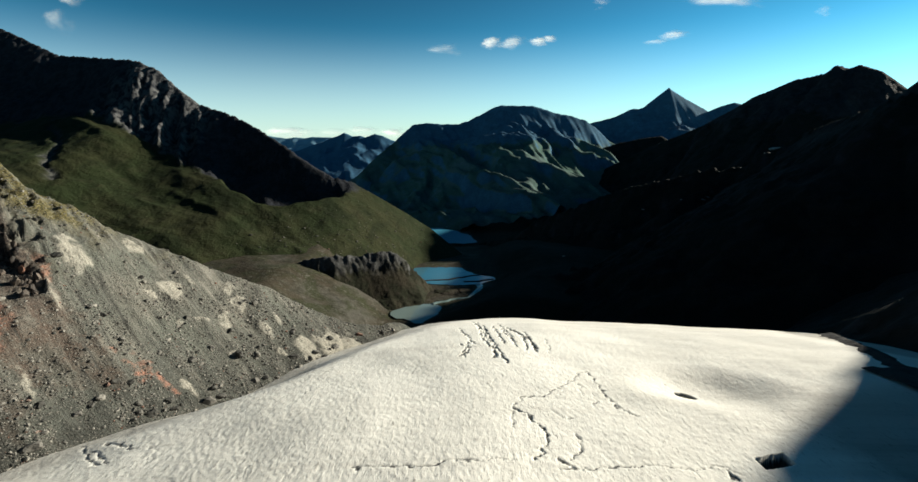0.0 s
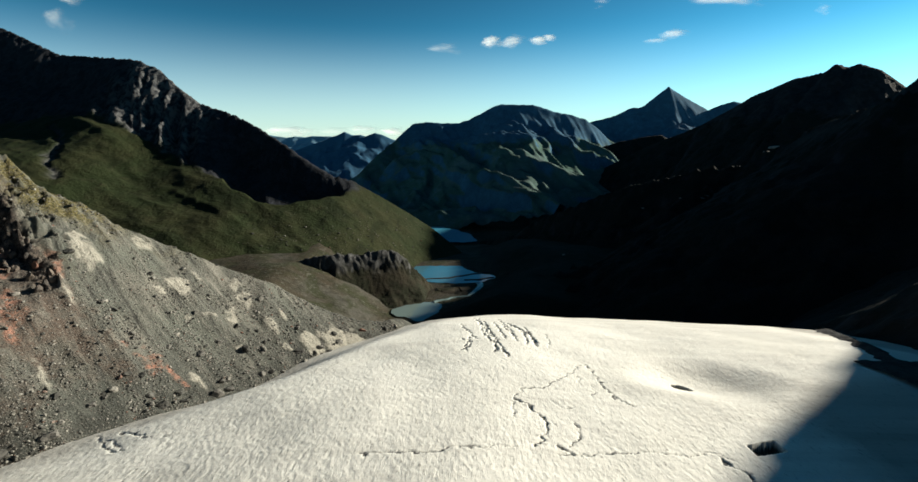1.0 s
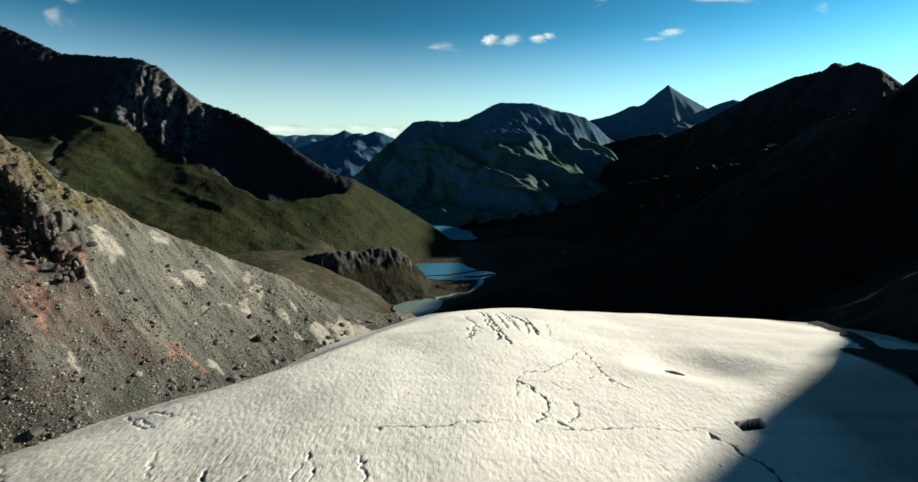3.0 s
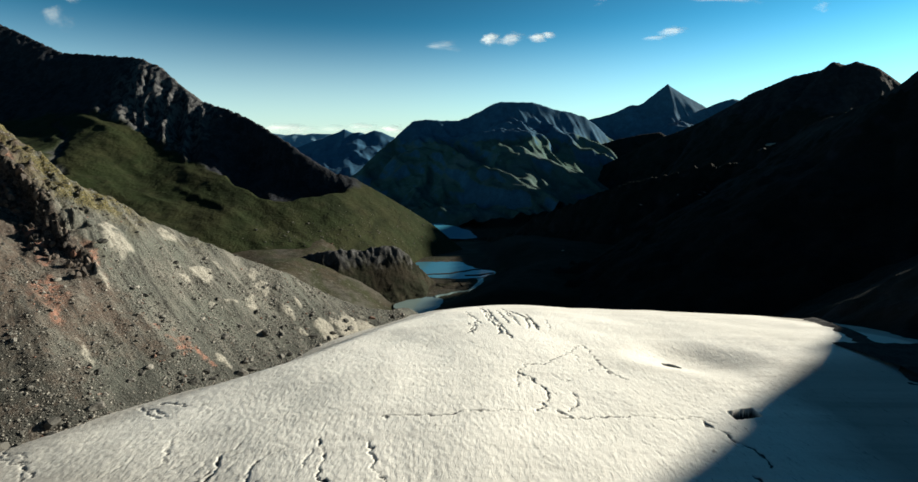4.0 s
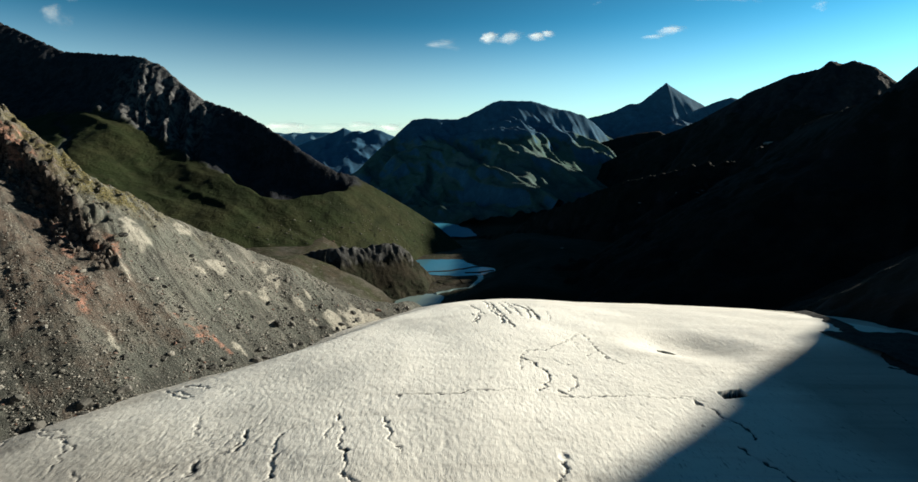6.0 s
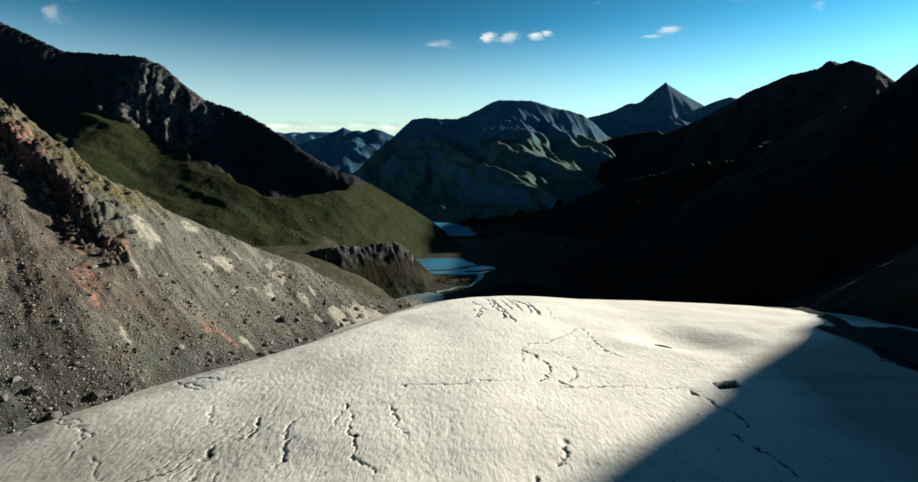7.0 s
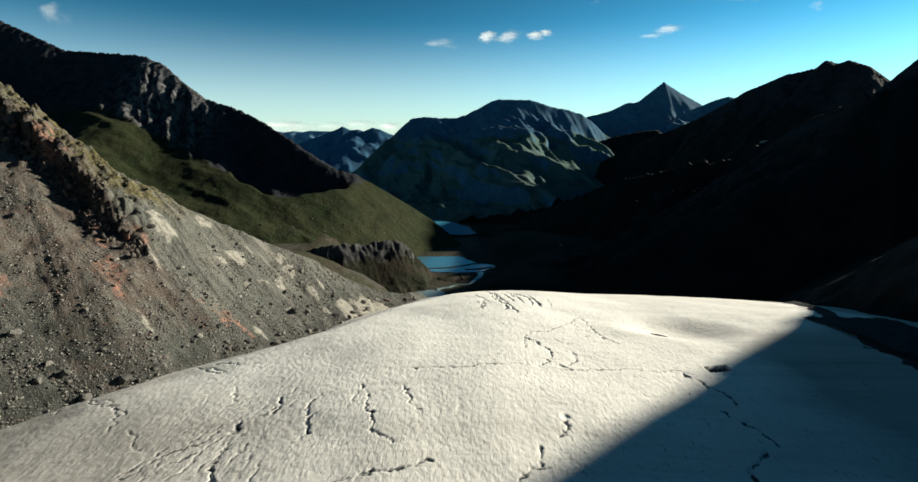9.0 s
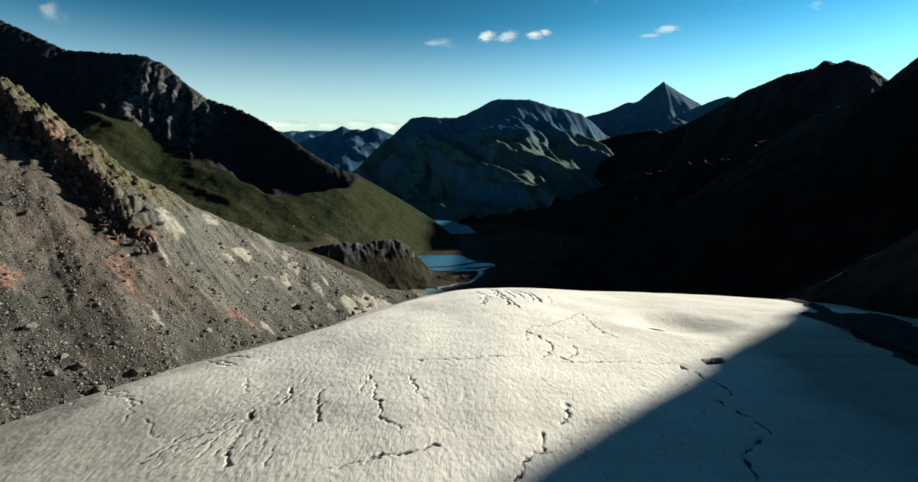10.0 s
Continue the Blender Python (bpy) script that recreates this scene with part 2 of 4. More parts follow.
def hill_material(name, line, lean, end=None, grass=(0.062, 0.075, 0.022), rock=(0.115, 0.11, 0.105), size=1.0, contrast=1.0, relief=1.0, steep=(0.70, 0.55)):
    """Rock above a line of height that leans along x, grass below, both by slope and noise."""
    k = Mat(name, 0.95, 0.1)
    big, mid, fine = k.noise(130 * size, 6), k.noise(25 * size, 7, 0.6), k.noise(5 * size, 5, 0.65)
    r = k.mix(k.step(mid, 0.4, 0.65), rock, tuple((1 + 0.7 * contrast) * v for v in rock))
    r = k.mix(k.step(fine, 0.5, 0.7), r, tuple((1 - 0.5 * contrast) * v for v in rock))
    chute = k.noise(14 * size, 6, 0.65, stretch=(1, 1, 0.18))
    r = k.mix(k.math("MULTIPLY", k.step(chute, 0.52, 0.68), 0.7 * contrast), r, tuple(1.9 * v for v in rock))
    g = k.mix(k.step(big, 0.4, 0.65), grass, (grass[0] * 1.5, grass[1] * 1.15, grass[2] * 1.3))
    g = k.mix(k.math("MULTIPLY", k.step(mid, 0.5, 0.72), 0.6), g, (grass[0] * 2.0, grass[1] * 1.35, grass[2] * 1.9))
    g = k.mix(k.math("MULTIPLY", k.step(fine, 0.55, 0.75), 0.5), g, (grass[0] * 3.4, grass[1] * 2.6, grass[2] * 4.0))
    g = k.mix(k.math("MULTIPLY", k.step(k.noise(75 * size, 6, 0.62, stretch=(1, 0.6, 1), warp=0.8), 0.5, 0.62), 0.65), g, tuple(0.5 * v for v in grass))
    h = k.math("ADD", k.xyz.outputs[2], k.math("MULTIPLY", k.xyz.outputs[0], lean))
    h = k.math("ADD", h, k.math("MULTIPLY_ADD", big, 120.0 * size, -60.0 * size))
    h = k.math("ADD", h, k.math("MULTIPLY_ADD", mid, 70.0 * size, -35.0 * size))
    if end:
        # Pale crag rock, with sunlight on its ribs added to the colour.
        r = k.mix(k.math("MULTIPLY", k.mark("crag"), k.step(chute, 0.42, 0.58)), r, (0.11, 0.11, 0.108))
    f = k.mark("rock") if end else k.math("MAXIMUM", k.step(h, line - 14, line + 14), k.step(k.nrm.outputs[2], *steep))
    k.bump(mid, 10 * size * relief, 0.5 * contrast), k.bump(fine, 3 * size * relief, 0.6 * contrast)
    return k.done(k.mix(f, g, r))


def ground_material():
    k = Mat("valley_ground", 0.95, 0.1)
    big, mid, fine = k.noise(110, 6), k.noise(22, 7, 0.6), k.noise(4, 5, 0.65)
    c = k.mix(k.step(big, 0.42, 0.6), (0.050, 0.042, 0.028), (0.072, 0.070, 0.058))
    c = k.mix(k.math("MULTIPLY", k.step(k.noise(60, 6, 0.6, warp=0.6), 0.46, 0.6), 0.8), c, (0.030, 0.036, 0.016))
    c = k.mix(k.math("MULTIPLY", k.step(mid, 0.5, 0.66), 0.8), c, (0.026, 0.027, 0.017))
    c = k.mix(k.math("MULTIPLY", k.step(k.noise(9, 6, 0.65), 0.55, 0.7), 0.7), c, (0.13, 0.124, 0.108))
    c = k.mix(k.math("MULTIPLY", k.step(fine, 0.5, 0.7), 0.6), c, (0.095, 0.088, 0.074))
    # Dark green bank turf; the right bank's shade is put into it too.
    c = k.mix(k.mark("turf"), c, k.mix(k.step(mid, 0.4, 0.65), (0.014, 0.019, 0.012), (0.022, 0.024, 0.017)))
    k.bump(mid, 5, 0.6), k.bump(fine, 1.5, 0.6)
    return k.done(c)


def water_material(name, colour, rough=0.08, gloss=0.5):
    k = Mat(name, rough, gloss)
    w = k.noise(3, 4, 0.6)
    k.bump(w, 0.1, 0.4)
    return k.done(k.mix(k.noise(60, 3), colour, tuple(1.3 * v for v in colour)))


ICE, SCREE, GROUND, STONE = ice_material(), scree_material(), ground_material(), boulder_material()
# Left mountain's rock near black: the shade on its face is in the colour.
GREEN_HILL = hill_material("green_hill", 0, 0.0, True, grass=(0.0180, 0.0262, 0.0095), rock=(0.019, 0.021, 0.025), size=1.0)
# Right-hand mountains: their shade is put into near-black rock and grass colours.
SHADE_HILL = hill_material("shade_hill", 160, 0.0, grass=(0.011, 0.014, 0.011), rock=(0.016, 0.017, 0.019))
# Far hills: aerial haze is put into their blue rock and grass colours.
FAR_HAZE_HILL = hill_material("far_haze_hill", 60, 0.0, grass=(0.060, 0.115, 0.092), rock=(0.036, 0.098, 0.155), size=2.0, contrast=0.45, relief=0.25)
BLUE_HAZE_HILL = hill_material("blue_haze_hill", -400, 0.0, rock=(0.034, 0.10, 0.17), size=2.0, contrast=0.3, relief=0.25)
PALE_HAZE_HILL = hill_material("pale_blue_haze_hill", -400, 0.0, rock=(0.13, 0.25, 0.34), size=2.5, contrast=0.15)
KNOLL_ROCK = hill_material("knoll_rock", -143, 0.0, grass=(0.020, 0.023, 0.013), rock=(0.06, 0.061, 0.060), size=0.35, steep=(0.5, 0.38))
PALE_ROCK = hill_material("pale_rock", -400, 0.0, rock=(0.22, 0.21, 0.19), size=0.3)
DARK_SCREE = hill_material("dark_scree", -400, 0.0, rock=(0.03, 0.03, 0.03), size=0.06)
LAKE = water_material("lake_water", (0.05, 0.17, 0.24))
MILK = water_material("glacial_water", (0.16, 0.22, 0.21))


# ---------------------------------------------------------------- glacier, moraine, valley
MARGIN = [(-225, -80), (-190, 20), (-153, 77), (-138, 95), (-122, 110), (-112, 128), (-103, 141), (-92, 159), (-75, 195), (-56, 228), (-34, 262), (-15, 300), (20, 380)]
CREST = [(-20, 300), (-45, 258), (-59, 246), (-87, 235), (-112, 225), (-133, 216), (-153, 206.5), (-178, 195), (-215, 202), (-260, 215), (-340, 225)]


def edge_dip(x, y):
    """The ice sags towards its melting left edge."""
    inward = x - np.interp(y, [p[1] for p in MARGIN], [p[0] for p in MARGIN])
    return np.interp(y, [95, 120, 141, 157, 175, 198, 240, 270], [0, 1.5, 4, 7.5, 8.5, 6.5, 3.5, 1]) * smooth(38, 3, inward)


def glacier_height(x, y):
    far = np.maximum(y - 60, 0)
    z = 5 - 0.00077 * far * far + 0.03 * np.maximum(60 - y, 0)
    left = np.interp(y, [50, 110, 195, 290], [0.0005, 0.00085, 0.0011, 0.0014])
    middle = np.interp(y, [120, 280], [-5, 28])
    r, l = np.maximum(x - middle, 0), np.minimum(x - middle, 0)
    z = z - edge_dip(x, y)
    return z - left * l * l - np.interp(y, [120, 280], [6.5, 3]) * (1 - np.exp(-(r / 60) ** 2)) - 0.00017 * r * r * np.interp(y, [150, 260], [0.2, 1])


def right_bank(x, y):
    return x - np.interp(y, [700, 744, 812, 925, 975, 1050, 1250, 1400], [-60, -31, 16, 76, 84, 80, 50, 50])


def valley_height(x, y):
    z = -205 - 0.135 * np.clip(y - 1080, 0, 520) + np.minimum(0.5 * np.maximum(-120 - x, 0), 80) * smooth(1700, 1000, y)
    z = np.maximum(z, glacier_height(x, np.maximum(y, -100)) - 30)
    z = z + 0.37 * np.clip(right_bank(x, y), 0, 100) * smooth(640, 720, y) * smooth(1450, 1300, y)
    return z + 6 * fbm(x, y, 120, 5, 3) * smooth(110, 240, np.abs(x + 10) + 0.3 * np.abs(y - 900))


def build_ground():
    a = np.radians(np.linspace(0, 360, 361))
    r = np.concatenate([[0.1], np.geomspace(30, 4900, 220)])
    aa, rr = np.meshgrid(a, r)
    x, y = rr * np.sin(aa), rr * np.cos(aa)
    z = valley_height(x, y)
    z = np.minimum(z, 250)
    # This turf mark also carries the shade of the right bank, set by place.
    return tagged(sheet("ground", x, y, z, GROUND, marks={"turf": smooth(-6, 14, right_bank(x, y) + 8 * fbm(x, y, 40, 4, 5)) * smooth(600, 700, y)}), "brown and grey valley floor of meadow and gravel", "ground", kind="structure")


# cracks in the ice: a line on the plan, its width and depth
CRACKS_ARCH = [
    ([(16.5, 128), (18.4, 131.3), (20, 134), (27.1, 135.5), (29.8, 138.1), (33.2, 142.7), (39, 149.7), (42.5, 155.3), (46.8, 160.3)], 0.45, 2.0),
    ([(16.4, 126.9), (19.8, 123.6), (21.4, 117.6), (23.5, 113.2), (22.8, 108), (20.6, 103.9), (18.3, 101.7)], 0.6, 3.0),
    ([(15.6, 124.2), (15.2, 119), (15.3, 114.9)], 0.4, 1.5),
    ([(47.3, 159.8), (47.3, 150.8), (47.8, 142.3), (48.3, 132), (50.5, 127.9), (53.8, 125.1)], 0.45, 2.0),
    ([(41.2, 147.1), (39.7, 137.7)], 0.35, 1.2),
    ([(44, 140.7), (41.9, 130.2)], 0.35, 1.2),
    ([(27.9, 126), (29.8, 121.2), (34.1, 122.9)], 0.4, 1.2),
]
CRACKS_ARCH_B = [
    ([(31.8, 113.6), (31.6, 108.5), (28.9, 103.7), (27.9, 101.9)], 0.5, 2.0),
    ([(23.8, 101.9), (25.5, 99.7), (28, 98.4)], 0.45, 2.0),
    ([(-25, 95.9), (-14.2, 96.1), (-8.7, 95.8), (-1.9, 98), (9.3, 99.4), (13.5, 99.5)], 0.4, 1.5),
    ([(24.6, 98.7), (30.1, 98.2), (37.7, 100), (51.2, 101.5), (58.3, 101.2), (66.3, 102.5), (68, 99.3)], 0.45, 1.6),
    ([(-110.9, 123.4), (-105, 116.5), (-99, 110.6), (-92.6, 105.1)], 0.42, 2.0),
    ([(-102.4, 115.2), (-95.8, 110.6), (-90.2, 105.8)], 0.42, 2.0),
    ([(-101.1, 120), (-97.8, 117.5), (-94, 116.4), (-87.4, 111.8)], 0.42, 2.0),
]
CRACKS_LIP = [
    ([(17.8, 240.2), (19.2, 212.8), (19.6, 188.0)], 0.6, 3.0),
    ([(0.0, 233.6), (4.4, 205.6), (7.0, 187.5)], 0.7, 3.0),
    ([(4.1, 193.0), (1.4, 178.0), (2.5, 168.0)], 0.6, 2.5),
    ([(10.7, 261.6), (10.4, 205.2), (12.8, 187.5), (14.9, 168.5)], 0.7, 3.5),
    ([(22.0, 251.8), (24.4, 213.3), (24.8, 194.0)], 0.6, 3.0),
    ([(32.8, 222.9), (32.4, 201.2), (31.5, 180.7)], 0.7, 3.0),
    ([(40, 205), (39, 190), (37, 178)], 0.4, 1.5),
    ([(7.8, 267), (12.3, 225), (12.1, 207), (14.1, 193)], 0.8, 4.0),
    ([(13.3, 244), (14.4, 196), (16, 182), (17.4, 168.4), (17.5, 162.6)], 0.9, 4.0),
    ([(21.8, 230.5), (23.8, 203.7), (24.5, 185.6)], 0.7, 4.0),
    ([(25.6, 234.4), (30.2, 212.4), (32.7, 198.7), (31.7, 179.5)], 0.9, 4.0),
    ([(29.2, 216.5), (29.9, 189.2), (27.3, 181)], 0.7, 4.0),
    ([(0, 190.2), (4.7, 182.6), (2.6, 174.3), (0, 169.9)], 0.7, 3.0),
    ([(14.6, 184.5), (13.7, 168.1)], 0.6, 3.0),
    ([(18.5, 222), (19.4, 201), (20.2, 190)], 0.5, 2.0),
]
CRACKS_NEAR = [
    ([(-155.1, 105.2), (-144.8, 96.2), (-135.3, 89.2)], 0.5, 2.0),
    ([(-139, 104.1), (-129.1, 95.3), (-118.3, 90.7)], 0.4, 2.0),
    ([(-118.5, 88.2), (-114.6, 86.1), (-113.7, 84.1), (-105.7, 79.8)], 0.4, 2.0),
    ([(-58.9, 87), (-60.2, 82.8), (-61.9, 81.3)], 0.3, 1.5),
    ([(-61.9, 81.3), (-60.6, 75.9), (-60.7, 72.8), (-63.6, 72.4)], 0.55, 3.0),
    ([(-52.2, 78.5), (-52.3, 74.5), (-51, 71.3)], 0.45, 2.0),
    ([(-50.1, 71.1), (-49.6, 64.8), (-49, 60)], 0.35, 1.5),
    ([(-38.6, 85.7), (-36.6, 81), (-35.1, 72.3), (-32.6, 67), (-31.4, 61.2), (-29.1, 58.7), (-25.9, 56.4)], 0.45, 2.5),
]
CRACKS_NEAR_B = [
    ([(-25.8, 83.6), (-23.9, 78), (-22.5, 72.9)], 0.35, 1.5),
    ([(19.3, 66.2), (17.2, 61.9), (14.7, 59.8)], 0.5, 3.0),
    ([(10, 55.3), (8.7, 51.9), (9, 48.3)], 0.5, 3.0),
    ([(9.8, 46.9), (5.8, 47.3), (3.2, 43.4), (2.3, 39.2), (0.2, 37.2)], 0.45, 2.5),
    ([(-68.9, 69.2), (-68.8, 66.9), (-69.6, 65.2)], 0.5, 2.5),
    ([(-73.6, 68.7), (-75.9, 65.1), (-78.1, 62.1)], 0.4, 2.0),
    ([(-82.7, 60.1), (-83.3, 57.1), (-86, 53), (-88, 49.6)], 0.4, 2.0),
    ([(-66.5, 60), (-67, 55.9), (-67.8, 53)], 0.35, 2.0),
    ([(-77.8, 59.6), (-79.1, 55.1), (-80.6, 52.6)], 0.35, 1.5),
]
CRACKS_NEAR_C = [
    ([(-66.9, 51.8), (-65.8, 48.3), (-64.2, 46)], 0.5, 3.0),
    ([(-43.4, 41.1), (-36.8, 43.3), (-28.7, 45.9), (-20.1, 47.5), (-16, 48.9)], 0.35, 1.5),
    ([(65.4, 100.2), (67.9, 95.5), (70.6, 89.5), (73.0, 86.0), (72.0, 80.2)], 0.6, 3.0),
    ([(65.4, 76.5), (67.7, 71.7), (70.1, 67.4), (70.8, 62.8), (71.4, 61.5)], 0.6, 3.0),
    ([(66.4, 57.0), (59.7, 53.3), (57.2, 50.2), (57.0, 46.6), (56.3, 43.0)], 0.5, 2.5),
    ([(128, 112), (127, 103), (125, 95), (121, 88)], 0.35, 1.2),
]
CRACKS_FAN = [
    ([(-86.5, 47.9), (-83.7, 51.7), (-80.7, 58.0), (-75.1, 60.9), (-72.4, 67.5)], 0.32, 1.8),
    ([(-81.8, 46.9), (-77.7, 53.1), (-74.5, 57.2)], 0.32, 1.8),
    ([(-73.7, 48.6), (-73.0, 57.1), (-71.8, 61.8), (-68.2, 65.1), (-68.2, 67.8)], 0.32, 1.8),
    ([(-69.2, 50.1), (-67.6, 57.7), (-67.7, 62.5)], 0.32, 1.8),
    ([(-64.7, 45.3), (-66.1, 49.8)], 0.32, 1.8),
    ([(-63.3, 51.6), (-63.1, 57.2), (-62.7, 59.6)], 0.32, 1.8),
    ([(-54.8, 44.5), (-55.6, 51.0)], 0.32, 1.8),
    ([(-80.5, 91.6), (-75.2, 81.0)], 0.32, 1.8),
    ([(-130.1, 94.7), (-122.6, 88.9), (-114.1, 85.0), (-108.8, 78.2), (-104.4, 69.6)], 0.32, 1.8),
]
CRACKS_FAN_B = [
    ([(-98.0, 68.3), (-89.5, 59.2)], 0.32, 1.8),
    ([(-48.9, 61.9), (-49.4, 68.4), (-49.5, 71.3)], 0.32, 1.8),
    ([(-26.1, 83.8), (-22.6, 73.7), (-19.8, 68.4)], 0.32, 1.8),
    ([(-39.9, 74.9), (-39.6, 81.3)], 0.32, 1.8),
    ([(-15.8, 49.1), (-21.0, 47.6), (-28.5, 45.9), (-31.9, 43.8)], 0.32, 1.8),
    ([(-62.1, 77.3), (-61.6, 72.6)], 0.32, 1.8),
    ([(-75.3, 46.8), (-72.7, 51.5)], 0.32, 1.8),
]


def build_glacier():
    xs = np.concatenate([np.arange(-190, -150, 2.0), np.arange(-150, 110, 0.32), np.arange(110, 215, 0.6), np.arange(215, 420, 3.0)])
    ys = np.concatenate([np.arange(-140, 36, 3.0), np.arange(36, 165, 0.34), np.arange(165, 300, 0.6), np.arange(300, 560, 4)])
    x, y = np.meshgrid(xs, ys)
    z = glacier_height(x, y) + 0.8 * fbm(x, y, 50, 2, 12) + 0.1 * fbm(x, y, 12, 3, 13)
    # small wind-cut hummocks, drawn out along the flow
    z = z + 0.035 * ridged(x + 0.5 * y + 3 * fbm(x, y, 25, 2, 16), 0.45 * y, 2.2, 2, 14) + 0.035 * fbm(x, y, 1.5, 2, 15)
    # shallow dish with a meltwater hole, and a steep pit
    dish = np.hypot((x - 90) / 36, (y - 153) / 24)
    z = z - 3.9 * smooth(1, 0.1, dish)
    jx, jy = x + 0.25 * fbm(x, y, 2.5, 2, 25), y + 0.25 * fbm(x, y, 2.5, 2, 26)
    hole = np.hypot((jx - 78.6) / 3.6, (jy - 148.6) / 4.0)
    pit = np.maximum(np.abs(jx - 81.0) / 4.9, np.abs(jy - 106.2 - 0.35 * (jx - 81.0)) / 2.6)
    z = z - 5 * smooth(1.0, 0.75, hole) - 4.5 * smooth(1.0, 0.86, pit)
    z = z - 0.4 * smooth(1.0, 0.3, np.hypot(jx - 18.6, jy - 68.6) / 1.8)
    # Where the hole and pit are coloured dark as if deep in shade.
    gap_shade = np.maximum(0.72 * smooth(1.1, 0.9, hole), 0.95 * smooth(1.05, 0.9, pit))
    rng = random.Random(4)
    small = []
    for n in range(110):
        # fans of fine cracks near the left side, scattered short ones elsewhere
        if n < 52:
            cx, cy, turn, size = rng.gauss(-72, 17), rng.gauss(72, 14), rng.gauss(0.95, 0.25), rng.uniform(3, 10)
        else:
            cx, cy, turn, size = rng.uniform(-100, 130), rng.uniform(50, 190), rng.gauss(1.9, 0.35), rng.uniform(1.5, 6)
        p = (cx - size * math.cos(turn), cy - size * math.sin(turn))
        q = (cx + size * math.cos(turn), cy + size * math.sin(turn))
        small.append(([p, (cx + rng.uniform(-0.7, 0.7), cy + rng.uniform(-0.7, 0.7)), q], rng.uniform(0.16, 0.28), rng.uniform(0.3, 0.8)))
    for line, width, depth in CRACKS_ARCH + CRACKS_ARCH_B + CRACKS_LIP + CRACKS_NEAR + CRACKS_NEAR_B + CRACKS_NEAR_C + CRACKS_FAN + CRACKS_FAN_B + small:
        px, py = [p[0] for p in line], [p[1] for p in line]
        i0, i1 = np.searchsorted(xs, [min(px) - 5, max(px) + 5])
        j0, j1 = np.searchsorted(ys, [min(py) - 5, max(py) + 5])
        cx, cy = x[j0:j1, i0:i1], y[j0:j1, i0:i1]
        wx, wy = cx + 1.1 * fbm(cx, cy, 4, 4, 21, 0.6), cy + 1.1 * fbm(cx, cy, 4, 4, 22, 0.6)
        d, along, _, _ = to_line(wx, wy, line)
        w = np.maximum(0.6 * width * (1.0 + 1.2 * perlin(along / 3.0, 0 * along, 23)), 0.23)
        cut = smooth(1.7, 0.3, d / w)
        z[j0:j1, i0:i1] -= 0.12 * depth * cut
        gap_shade[j0:j1, i0:i1] = np.maximum(gap_shade[j0:j1, i0:i1], cut * min(1.0, 0.45 + 0.25 * depth) * np.clip(0.9 + 0.8 * perlin(along / 6.0, 0 * along + 3.5, 27), 0.5, 1))
    d, _, _, side = to_line(x, y, MARGIN)
    rim = smooth(24, 2, d + 5 * fbm(0.3 * x, y, 9, 4, 29))
    # Dish and the 1.6 terms put shade into the colour; the rest is dirt.
    return tagged(sheet("glacier", x, y, z, ICE, keep=(side * d < 6) & (x < 225 + 0.25 * np.maximum(y - 60, 0)), marks={"gap_shade": gap_shade, "dirt_and_shade": np.clip(0.42 * smooth(0.95, 0.3, dish + 0.25 * fbm(x, y, 14, 4, 31)) * smooth(70, 100, x) + 0.8 * rim + smooth(-30, -115, x + 8 * fbm(x, y, 25, 4, 24)) * smooth(105, 60, y) + 0.24 * smooth(105, 50, y) + 0.2 * smooth(40, 120, x + 12 * fbm(x, y, 30, 4, 32)) + 1.6 * smooth(88, 135, x + 8 * fbm(x, y, 25, 4, 28)) * smooth(165, 125, y) + 1.6 * smooth(198, 218, x + 6 * fbm(x, y, 25, 4, 30)), 0, 1)}), "pale dirty-white glacier ice with dark cracks", "glacier", kind="structure")


SCARP = [(-260, 205), (-225, 194), (-206, 186), (-189, 180), (-174, 172), (-158, 165), (-145, 161)]


